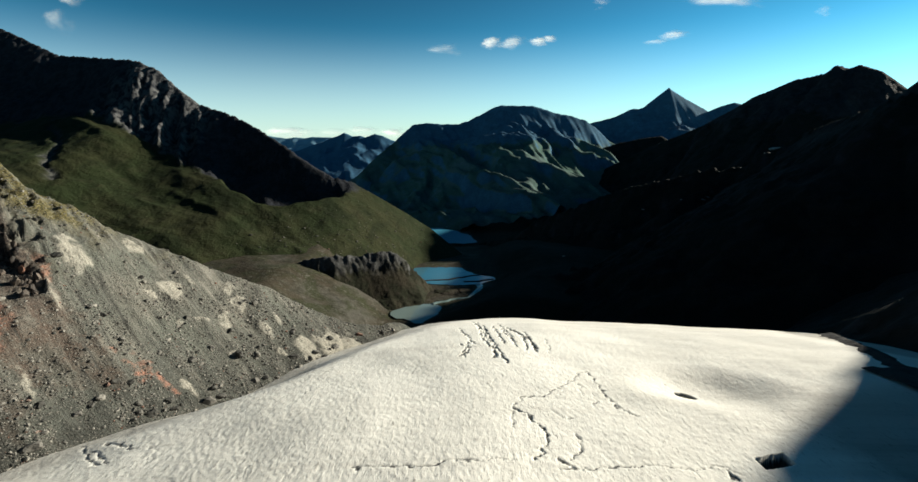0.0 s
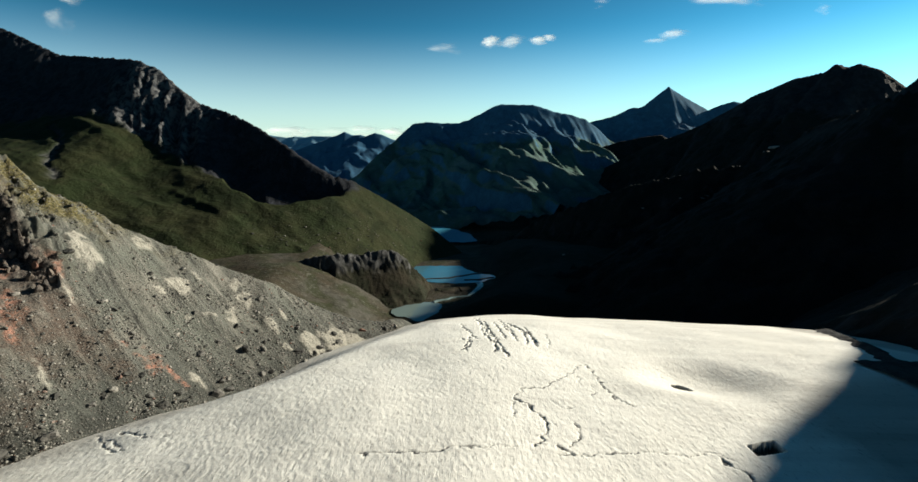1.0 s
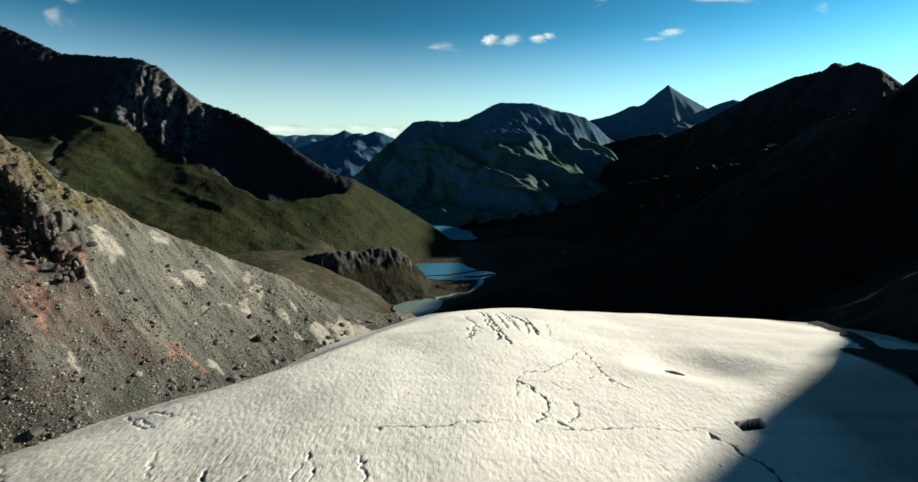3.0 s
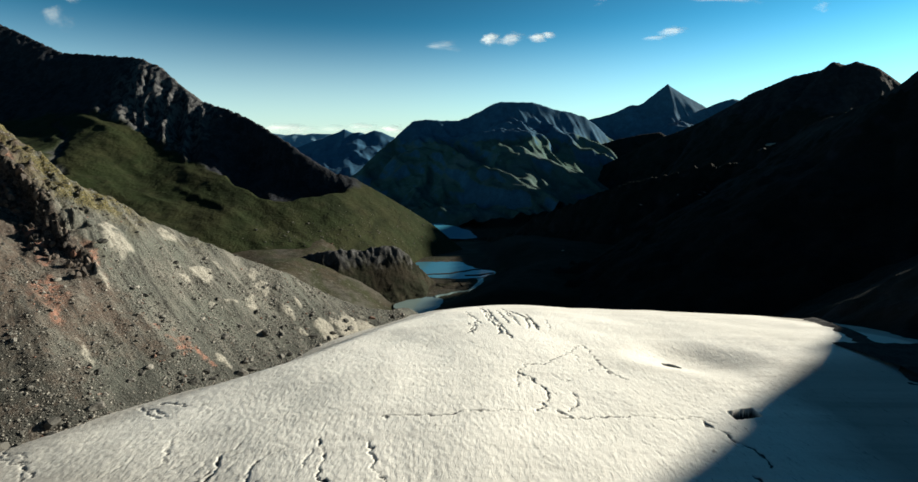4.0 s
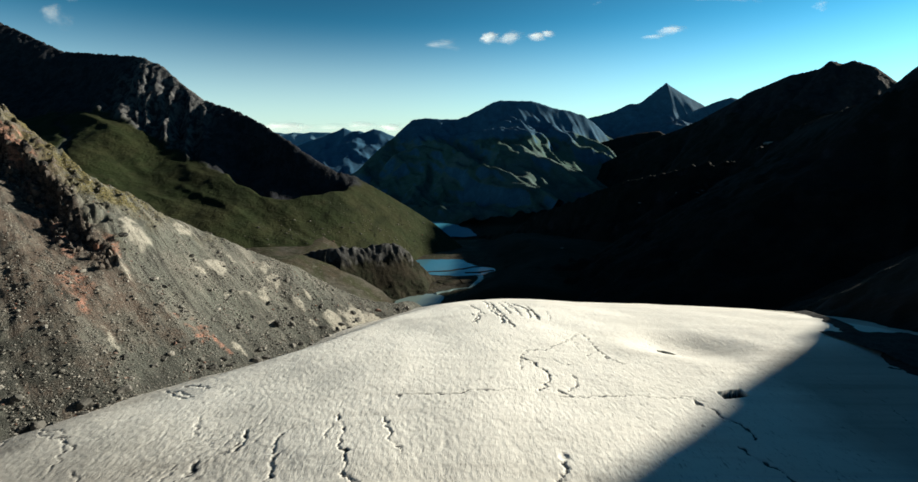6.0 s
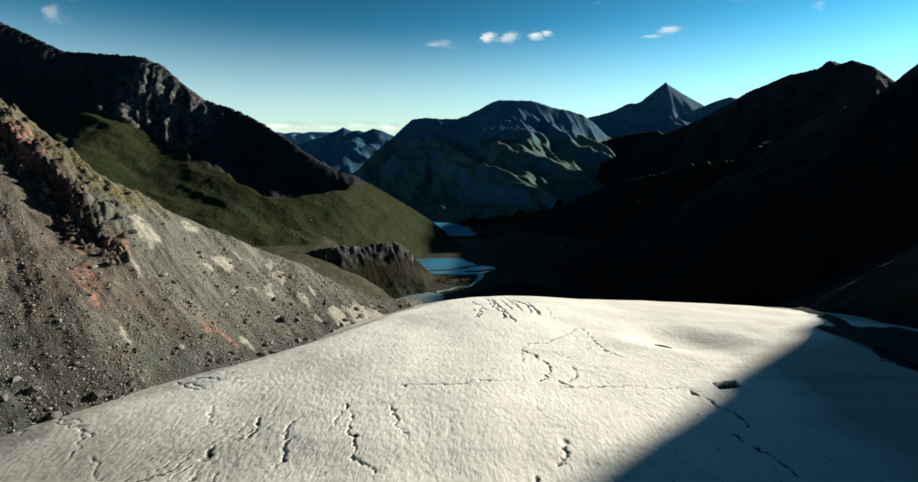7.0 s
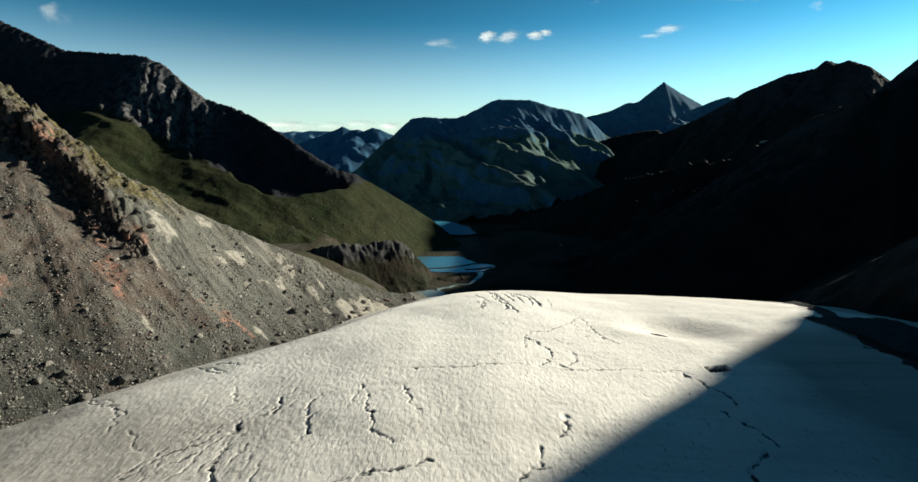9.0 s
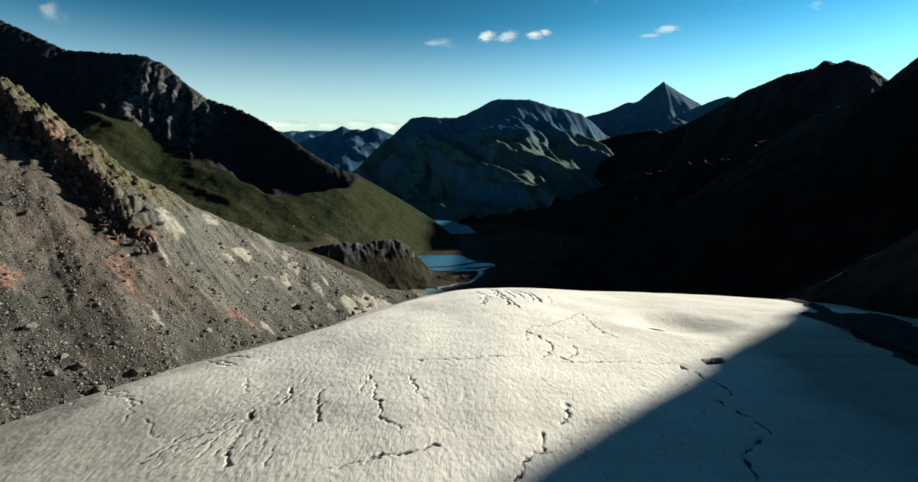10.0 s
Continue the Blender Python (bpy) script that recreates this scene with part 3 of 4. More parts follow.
def moraine_height(x, y):
    d, along, _, side = to_line(x, y, MARGIN)
    d = d * side
    e, _, _, beyond = to_line(x, y, CREST)
    e = np.maximum(-e * beyond, 0)
    edge = glacier_height(np.minimum(x + 0.85 * d, 40), y - 0.45 * d)
    edge = edge + edge_dip(np.minimum(x + 0.85 * d, 40), y - 0.45 * d) * smooth(5, 65, d)
    edge = np.maximum(edge, -40)
    z = edge - 1 + 0.68 * d - 1.3 * e
    # side wall of a gully: the far side stands higher
    wx, wy = x + 4.5 * fbm(x, y, 12, 4, 41, 0.6), y + 4.5 * fbm(x, y, 12, 4, 42, 0.6)
    s, at, _, up = to_line(wx, wy, SCARP)
    s = s * up
    ends = smooth(0, 25, at) * smooth(128, 85, at)
    tall = 6.5 * ends
    z = z + tall * (smooth(-1.6, 1.2, s) * smooth(70, 5, s) - 0.5 * smooth(-18, 0, s) * (s < 0))
    # joints and buttresses on the cliff and the broken rock above it
    z = z + 3.2 * np.exp(-((s - 1.5) / 8) ** 2) * ends * ridged(at + 0.4 * s, 0.35 * s, 7.5, 4, 43, 0.6) + 1.2 * np.exp(-((s - 8) / 16) ** 2) * ends * ridged(x, y, 4.5, 4, 44)
    z = z + 1.6 * np.exp(-((s + 4) / 5) ** 2) * ends * ridged(at - 0.5 * s, 0.2 * s, 3.6, 3, 45)
    gully = ridged(along + 0.12 * d, 0.16 * d, 13, 4, 31)
    amp = smooth(0, 30, d)
    z = z + amp * (0.55 * gully + 0.22 * ridged(along + 0.1 * d + 2 * fbm(x, y, 12, 2, 39), 0.05 * d, 4.2, 3, 36) + 2.5 * fbm(x, y, 40, 4, 33)) + (0.5 + 0.5 * smooth(60, 110, d)) * fbm(x, y, 7, 4, 35)
    z = z + smooth(60, 105, d) * smooth(-4, 8, s) * (1.7 * ridged(x + 0.6 * y, 0.5 * y - 0.2 * x, 11, 4, 37) + 1.1 * ridged(0.5 * x + 0.87 * y, 0.2 * (0.87 * x - 0.5 * y), 4.5, 3, 38))
    return z, d, e


def patch(x, y, spots):
    """Soft-edged uneven spots (x, y, radius along the fall line, radius across)."""
    out = 0 * x
    wx, wy = x + 3 * fbm(x, y, 8, 4, 51), y + 3 * fbm(x, y, 8, 4, 52)
    for cx, cy, a, b in spots:
        u, v = 0.87 * (wx - cx) - 0.5 * (wy - cy), 0.5 * (wx - cx) + 0.87 * (wy - cy)
        out = np.maximum(out, smooth(1.12, 0.8, np.hypot(u / a, v / b) + 0.22 * fbm(x, y, 5, 4, 53, 0.6)))
    return out


RUST = [(-156, 147.5, 7, 5), (-115, 157, 5, 3), (-108, 159, 4, 1.8), (-125, 159, 2.2, 1.6), (-172, 164, 12, 2.5), (-180, 124, 7, 3), (-205, 188, 9, 3), (-150, 141, 4, 2), (-190, 176, 10, 2.5), (-152, 166, 8, 2)]
PALE = [(-126, 196, 4.4, 4.6), (-106, 200, 2.6, 2.4), (-91, 207, 4.6, 2.8), (-73, 212, 6.5, 5.5), (-64, 224, 8, 8), (-56, 231, 7, 7), (-152, 181, 6, 5), (-144, 204, 5, 3.4), (-104, 212.5, 2.6, 2.8), (-89, 217, 3.4, 2.4),
        (-110, 216, 3.4, 2.6), (-102, 162, 4, 1.6), (-147, 163, 4, 2), (-117, 186, 2.2, 1.4), (-131, 188, 2.2, 1.6), (-97, 188, 2, 1.4), (-112, 192, 1.6, 1.3), (-135, 134, 6, 1.2), (-122, 205, 2.6, 1.6), (-82, 203, 2.2, 1.6)]


def build_moraine():
    x, y = np.meshgrid(np.concatenate([np.arange(-420, -270, 3.0), np.arange(-270, 30, 0.7)]), np.concatenate([np.arange(-140, 40, 3.0), np.arange(40, 300, 0.7), np.arange(300, 400, 3.0)]))
    z, d, e = moraine_height(x, y)
    along = to_line(x, y, MARGIN)[1]
    brown = patch(x, y, [(-180, 150, 34, 22), (-148, 124, 16, 10), (-215, 160, 30, 20), (-205, 190, 30, 12), (-160, 140, 18, 9), (-150, 152, 26, 14), (-138, 116, 22, 12), (-128, 150, 14, 7)])
    rust, pale = patch(x, y, RUST), patch(x, y, PALE)
    turf = smooth(58, 92, d + 14 * fbm(x, y, 22, 4, 55)) * smooth(-2, 14, to_line(x, y, SCARP)[0] * to_line(x, y, SCARP)[3])
    # The band reaches left of the rim to colour in the cliff's shade.
    s, at, _, up = to_line(x, y, SCARP)
    cliff = smooth(-13, -8, s * up + 3 * fbm(x, y, 9, 3, 59)) * smooth(7, 2, s * up + 3 * fbm(x, y, 9, 3, 58)) * smooth(0, 20, at) * smooth(132, 105, at)
    z = z + 0.5 * pale - 45 * smooth(-40, 3, x)
    ob = sheet("moraine_slope", x, y, z, SCREE, keep=(d > -3) & (e < 110) & (x < 4), marks={"rust": rust, "pale": pale, "turf": turf, "cliff": cliff, "foot": np.maximum(smooth(30, 0, d), smooth(152, 112, y + 8 * fbm(x, y, 20, 3, 57))), "along": along, "fall": d, "brown": brown})
    return tagged(ob, "grey-brown scree slope with rust-red and pale patches", "scree slope", kind="structure")


def build_debris():
    """A medial band of rubble on the ice, and the rubble-covered far margin."""
    def strip(name, label, line, half, rise, box):
        x, y = np.meshgrid(np.arange(box[0], box[1], 1.2), np.arange(box[2], box[3], 1.2))
        d, along, _, side = to_line(x, y, line)
        d = d + 2.5 * fbm(x, y, 14, 4, 61)
        inside = np.where(side > 0, half - d, half + d * rise)
        z = glacier_height(x, y) + 0.7 * fbm(x, y, 9, 4, 62) + np.minimum(np.minimum(inside, 6) * 0.32, 1.6)
        if rise > 0:
            inside = np.where((d > 70) | (y > 172), -9, inside)
        tagged(sheet(name, x, y, z, DARK_SCREE, keep=inside > -2), label, "moraine", kind="structure")
    strip("medial_moraine", "dark band of rubble lying along the glacier ice", [(240, 285), (222, 258), (203, 224), (189, 194), (174, 163), (166, 143), (161, 125), (160, 110), (156, 80), (150, 40), (142, -60)], 5.0, -1.0, (110, 290, -60, 300))
    strip("lateral_moraine", "dark rubble slope along the far glacier margin", [(262, 262), (243, 238), (206, 174), (192, 140), (186, 100), (180, 40), (176, -60)], 2.0, 1.0, (160, 330, -60, 300))


HILL = []


def build_mountain(name, label, material, ridges, falls, cell, box, rough, gully, seed, foot=-330, span=None, crag=0.0):
    """ridges: lines of (x, y, z). falls: (distance, drop) below the ridge line; span: heights between which the falls grow to their full size."""
    x0, x1, y0, y1 = box
    x, y = np.meshgrid(np.arange(x0, x1, cell), np.arange(y0, y1, cell))
    wx, wy = x + rough * 1.2 * fbm(x, y, rough * 9, 3, seed + 50), y + rough * 1.2 * fbm(x, y, rough * 9, 3, seed + 60)
    z, nearest = np.full(x.shape, -1e9), np.full(x.shape, 1e9)
    for n, line in enumerate(ridges):
        d, along, value, side = to_line(x, y, line)
        dw, alongw, valuew, _ = to_line(wx, wy, line)
        f = smooth(10, 150, d)
        dd = d * (1 - f) + dw * f
        drop = np.interp(dd, [p[0] for p in falls], [p[1] for p in falls])
        if span:
            drop = drop * np.clip((value - span[0]) / (span[1] - span[0]), 0.55, 1)
        cut = gully * np.minimum(ridged(alongw, 0.2 * dw, gully * 6, 4, seed + 7 * n) - 0.9, 0) * smooth(0, 90, d)
        z = np.maximum(z, value - drop + cut)
        nearest = np.minimum(nearest, d)
    z = z + rough * (0.1 + 0.5 * smooth(0, 120, nearest)) * fbm(x, y, rough * 5, 6, seed + 90)
    z = z + 0.22 * rough * (0.3 + 0.7 * smooth(0, 60, nearest)) * ridged(x, y, rough * 1.2, 4, seed + 95)
    if crag:
        z = z + crag * (ridged(x + 3 * fbm(x, y, 12, 3, seed), y, crag * 4.5, 4, seed + 96) - 0.8) * smooth(30, 14, nearest)
    return tagged(sheet(name, x, y, z, material, keep=z > foot), label, "mountain")


# the green mountain: its ridge line, and by x the distance and drop from the ridge to the foot of the bare rock
GREEN_RIDGE = [(-2300, 1850, 720), (-1813, 1700, 573), (-1456, 1600, 428), (-1221, 1520, 332), (-1103, 1480, 321), (-916, 1410, 301), (-832, 1370, 269), (-772, 1340, 223), (-692, 1300, 174), (-574, 1240, 140),
               (-500, 1200, 107), (-434, 1170, 72), (-373, 1150, 31), (-318, 1150, -4), (-266, 1165, -20), (-199, 1190, -63), (-129, 1220, -112), (-69, 1245, -157), (-6, 1270, -216), (120, 1320, -330)]
ROCK_FOOT = ([-1500, -1103, -894, -790, -690, -560, -434, -318, -260, -200, 120],
             [330, 225, 180, 155, 150, 150, 140, 70, 20, 0, 0],
             [290, 195, 158, 142, 138, 134, 106, 42, 14, 0, 0])


def soft(values, step, width):
    """A running mean over that width, with the ends held."""
    n = max(int(width / step), 1)
    held = np.concatenate([np.full(n, values[0]), values, np.full(n, values[-1])])
    return np.convolve(held, np.full(n, 1.0 / n), "same")[n:-n]


def build_green_mountain():
    cell = 4.0
    xs = np.arange(-2100, 120, cell)
    x, y = np.meshgrid(xs, np.arange(480, 1900, cell))
    kx = [p[0] for p in GREEN_RIDGE]
    crest, line = np.interp(xs, kx, [p[2] for p in GREEN_RIDGE]), soft(np.interp(xs, kx, [p[1] for p in GREEN_RIDGE]), cell, 90)
    smooth_crest = soft(soft(crest, cell, 120), cell, 120)
    reach, fall = (soft(np.interp(xs, ROCK_FOOT[0], v), cell, 120) for v in ROCK_FOOT[1:])
    wob = 14 * fbm(x, y, 90, 4, 101)
    d = 0.93 * (line - y)
    front, back = np.maximum(d, 0), np.maximum(-d, 0)
    t = np.clip((front + wob * smooth(0, 60, front)) / np.maximum(reach, 1), 0, 1)
    apron = np.maximum(front - reach, 0)
    drop = fall * (1.25 * t - 0.25 * t * t) + 0.41 * apron - 0.04 * np.maximum(apron - 120, 0)
    z = smooth_crest + (crest - smooth_crest) * np.exp(-(front + back) / 70) - drop - 0.75 * back
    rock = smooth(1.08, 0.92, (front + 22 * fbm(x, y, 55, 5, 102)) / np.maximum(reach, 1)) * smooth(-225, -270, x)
    bowl = smooth(-620, -520, x) * smooth(-262, -325, x)
    # chutes and ribs that run down and along the face
    u = x - 0.55 * front + 9 * fbm(x, y, 45, 3, 103)
    crag = smooth(-980, -860, x) * smooth(-590, -690, x)
    depth = rock * smooth(0, 45, front) * (1 - 0.85 * bowl)
    z = z + depth * ((4 + 17 * crag) * (ridged(u, 0.16 * front, 66, 4, 104) - 0.6) + (1.6 + 3 * crag) * ridged(u, 0.3 * front, 17, 3, 105))
    z = z + rock * (1 - 0.7 * bowl) * 2.0 * fbm(x, y, 26, 5, 106) + rock * 3.2 * (ridged(x, y, 22, 4, 107) - 0.6) * np.exp(-((front - 6) / 26) ** 2) * smooth(-220, -300, x)
    # a cirque under the ridge behind a grassy lip
    lip = soft(np.interp(xs, [-660, -560, -478, -434, -380, -316, -280], [110, 140, 160, 160, 132, 90, 45]), cell, 60) + 7 * fbm(x, y, 60, 3, 108)
    z = z - (58 + 26 * smooth(-470, -340, x)) * smooth(2, 55, front) * smooth(lip + 16, lip - 34, front) * bowl
    # meadow: broad swells, a stream gully and a shaded swale
    grass = 1 - rock
    z = z + grass * smooth(0, 80, front) * (7 * fbm(x, y, 210, 3, 109) + 1.6 * fbm(x, y, 38, 4, 110) + 6.5 * (ridged(0.88 * y + 0.47 * x + 18 * fbm(x, y, 120, 3, 113), 0.2 * x, 130, 3, 114, 0.4) - 0.5) * smooth(-200, -330, x))
    wx = x + 14 * fbm(x, y, 70, 4, 111)
    swale = to_line(wx, y, [(-760, 1052), (-640, 995), (-540, 955), (-450, 925), (-360, 895)])[0]
    burn = to_line(wx, y + 9 * fbm(x, y, 30, 3, 112), [(-1010, 1190), (-930, 1120), (-880, 1050), (-850, 980), (-800, 930)])[0]
    z = z - 9 * np.exp(-(swale / 48) ** 2) - 7 * np.exp(-(burn / 9) ** 2)
    HILL.append((x, y, z))
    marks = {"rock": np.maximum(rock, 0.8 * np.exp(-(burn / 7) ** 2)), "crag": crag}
    return tagged(sheet("mountain", x, y, z, GREEN_HILL, keep=(z > -330) & (back < 200), marks=marks), "steep rock mountain with shade in its dark rock colour and green grass flanks", "mountain")


def build_range(label, material, ridge, cell, box, reach, fall, lean, swell, size, seed):
    """A far mountain: a crest over x, a steep face of that reach and fall, and a leaning apron with spurs and hollows."""
    xs = np.arange(box[0], box[1], cell)
    x, y = np.meshgrid(xs, np.arange(box[2], box[3], cell))
    kx = [p[0] for p in ridge]
    crest, line = np.interp(xs, kx, [p[2] for p in ridge]), soft(np.interp(xs, kx, [p[1] for p in ridge]), cell, 120)
    mean = soft(soft(crest, cell, 260), cell, 260)
    d = line - y
    front, back = np.maximum(d, 0), np.maximum(-d, 0)
    wx, wy = x + 0.25 * size * fbm(x, y, size, 3, seed), y + 0.25 * size * fbm(x, y, size, 3, seed + 1)
    t = np.clip(front / reach * (1 + 0.45 * fbm(x, y, size, 3, seed + 2)), 0, 1)
    apron = np.maximum(front - reach, 0)
    z = mean + (crest - mean) * np.exp(-(front + back) / (0.8 * reach)) - fall * (1.2 * t - 0.2 * t * t) - lean * apron - 0.8 * back
    away = smooth(0.1 * reach, 1.6 * reach, front)
    z = z + away * swell * (ridged(wx + 0.5 * wy, 0.45 * wy, size, 5, seed + 3, 0.42) - 0.5) + 0.25 * swell * smooth(0, 0.5 * reach, front) * (ridged(x - 0.4 * front, 0.25 * front, 0.3 * size, 3, seed + 5) - 0.6)
    z = z + 0.06 * swell * smooth(60, 0, front + back) * fbm(x, y, 0.12 * size, 4, seed + 4)
    return tagged(sheet("mountain", x, y, z, material, keep=(z > -460) & (back < 130)), label, "mountain")


def build_mountains():
    build_green_mountain()
    right = [(56, 2750, -448), (223, 2700, -283), (472, 2600, -172), (758, 2500, -71), (927, 2400, 37), (1132, 2250, 147), (1269, 2100, 264), (1366, 2000, 323), (1429, 1930, 336),
            (1447, 1900, 364), (1478, 1880, 347), (1496, 1850, 357), (1545, 1800, 325), (1595, 1750, 263), (1708, 1700, 179)]
    behind = [(1198, 2850, 108), (958, 2850, 70), (740, 2800, 7), (497, 2750, -129), (255, 2700, -209), (53, 2650, -310), (-79, 2600, -419)]
    build_mountain("mountain", "shaded dark mountain ridge with a twin-topped summit", SHADE_HILL, [right, behind],
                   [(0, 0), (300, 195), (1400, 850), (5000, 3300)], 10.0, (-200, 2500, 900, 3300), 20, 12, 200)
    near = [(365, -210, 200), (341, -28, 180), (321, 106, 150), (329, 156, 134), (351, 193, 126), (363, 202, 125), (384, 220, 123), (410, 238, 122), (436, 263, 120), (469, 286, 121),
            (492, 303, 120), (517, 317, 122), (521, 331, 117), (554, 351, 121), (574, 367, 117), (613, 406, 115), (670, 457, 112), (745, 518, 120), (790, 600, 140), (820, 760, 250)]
    build_mountain("mountain", "nearly black shaded mountainside above the glacier", SHADE_HILL, [near],
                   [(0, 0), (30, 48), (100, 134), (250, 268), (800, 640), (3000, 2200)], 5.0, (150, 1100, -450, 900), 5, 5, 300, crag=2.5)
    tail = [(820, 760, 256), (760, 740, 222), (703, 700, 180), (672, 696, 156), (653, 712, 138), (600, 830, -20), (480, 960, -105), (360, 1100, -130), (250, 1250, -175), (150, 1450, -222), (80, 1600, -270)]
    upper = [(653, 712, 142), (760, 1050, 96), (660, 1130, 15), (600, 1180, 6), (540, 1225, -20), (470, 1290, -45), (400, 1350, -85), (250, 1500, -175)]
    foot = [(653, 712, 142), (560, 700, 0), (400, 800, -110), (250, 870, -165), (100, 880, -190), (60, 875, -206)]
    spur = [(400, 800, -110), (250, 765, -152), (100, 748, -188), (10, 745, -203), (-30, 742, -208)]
    build_mountain("mountain", "mountainside running down to the lake shore, shade put into its dark colour", SHADE_HILL, [tail, foot, upper, spur, [(660, 1130, 15), (600, 1105, -22), (540, 1078, -40), (470, 1045, -68)], [(400, 800, -110), (250, 820, -145), (130, 838, -172), (50, 830, -198), (18, 815, -209)], [(250, 870, -160), (160, 915, -178), (110, 940, -195), (80, 950, -209)]],
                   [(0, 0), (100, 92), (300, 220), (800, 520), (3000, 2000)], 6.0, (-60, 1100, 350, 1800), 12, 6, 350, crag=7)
    build_range("distant pyramid-shaped mountain peak with blue haze in its colour", FAR_HAZE_HILL,
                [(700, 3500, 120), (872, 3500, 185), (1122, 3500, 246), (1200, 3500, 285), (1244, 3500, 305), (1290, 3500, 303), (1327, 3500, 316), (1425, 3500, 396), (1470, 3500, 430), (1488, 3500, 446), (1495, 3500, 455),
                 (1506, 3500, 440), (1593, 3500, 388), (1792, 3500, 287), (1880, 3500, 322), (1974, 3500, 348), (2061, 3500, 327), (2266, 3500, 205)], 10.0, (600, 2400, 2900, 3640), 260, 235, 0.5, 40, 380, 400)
    build_range("distant green-brown mountain with a flat rounded summit and bluish haze in its colour", FAR_HAZE_HILL,
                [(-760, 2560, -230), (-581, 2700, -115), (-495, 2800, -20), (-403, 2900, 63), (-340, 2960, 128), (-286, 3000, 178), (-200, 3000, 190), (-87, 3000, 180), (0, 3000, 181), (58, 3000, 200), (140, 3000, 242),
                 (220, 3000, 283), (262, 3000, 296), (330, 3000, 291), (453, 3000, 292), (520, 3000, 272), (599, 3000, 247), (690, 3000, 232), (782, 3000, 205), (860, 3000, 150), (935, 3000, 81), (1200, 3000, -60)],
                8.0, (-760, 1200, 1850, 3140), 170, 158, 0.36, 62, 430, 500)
    build_range("hazy blue mountain ridge in the distance", BLUE_HAZE_HILL,
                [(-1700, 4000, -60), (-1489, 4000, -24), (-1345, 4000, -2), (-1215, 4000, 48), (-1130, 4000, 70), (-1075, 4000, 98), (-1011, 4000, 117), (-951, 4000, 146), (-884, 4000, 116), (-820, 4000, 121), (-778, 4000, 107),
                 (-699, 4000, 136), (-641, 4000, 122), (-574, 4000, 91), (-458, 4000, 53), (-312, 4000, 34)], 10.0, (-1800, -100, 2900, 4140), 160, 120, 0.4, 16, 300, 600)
    build_range("faint mountain chain on the horizon with pale blue haze in its colour", PALE_HAZE_HILL,
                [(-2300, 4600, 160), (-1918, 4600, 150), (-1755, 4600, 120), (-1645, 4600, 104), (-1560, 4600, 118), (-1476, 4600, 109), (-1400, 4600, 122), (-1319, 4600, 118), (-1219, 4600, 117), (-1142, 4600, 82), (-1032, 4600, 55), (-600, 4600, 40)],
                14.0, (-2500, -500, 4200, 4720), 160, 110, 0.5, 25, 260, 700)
    # Unseen mountain added behind the camera to cut sky light on the ice.
    sky_block = [(-2300, 700, 760), (-1500, -150, 560), (-900, -800, 520), (-300, -1050, 610), (250, -980, 540), (600, -700, 420), (365, -210, 200)]
    build_mountain("mountain", "unseen dark mountain headwall added behind the glacier to block sky light", SHADE_HILL, [sky_block], [(0, 0), (300, 230), (900, 480), (3000, 1500)], 30.0, (-2700, 1000, -1700, 900), 20, 12, 450, -120)
    mound = [(140, 982, -196), (175, 992, -187), (200, 998, -176), (209, 1000, -170), (222, 1006, -184)]
    build_mountain("rock_outcrop", "pale rock outcrop catching the sun", PALE_ROCK, [mound], [(0, 0), (10, 8), (40, 34), (400, 400)], 2.0, (100, 280, 930, 1050), 4, 2, 850, -215, crag=2.5)
    knoll = [(-363, 799, -143), (-301, 799, -136), (-246, 799, -124), (-225, 807, -120), (-196, 820, -126), (-170, 833, -127), (-143, 845, -125), (-119, 855, -129), (-100, 863, -148), (-70, 875, -187), (-49, 884, -212)]
    build_mountain("rock_knoll", "rugged grey rock knoll beside the lake", KNOLL_ROCK, [knoll], [(0, 0), (5, 1), (11, 13), (20, 27), (60, 68), (110, 92), (900, 600)], 2.0, (-480, 30, 650, 960), 3, 1.0, 800, -215, (-205, -130), crag=6)


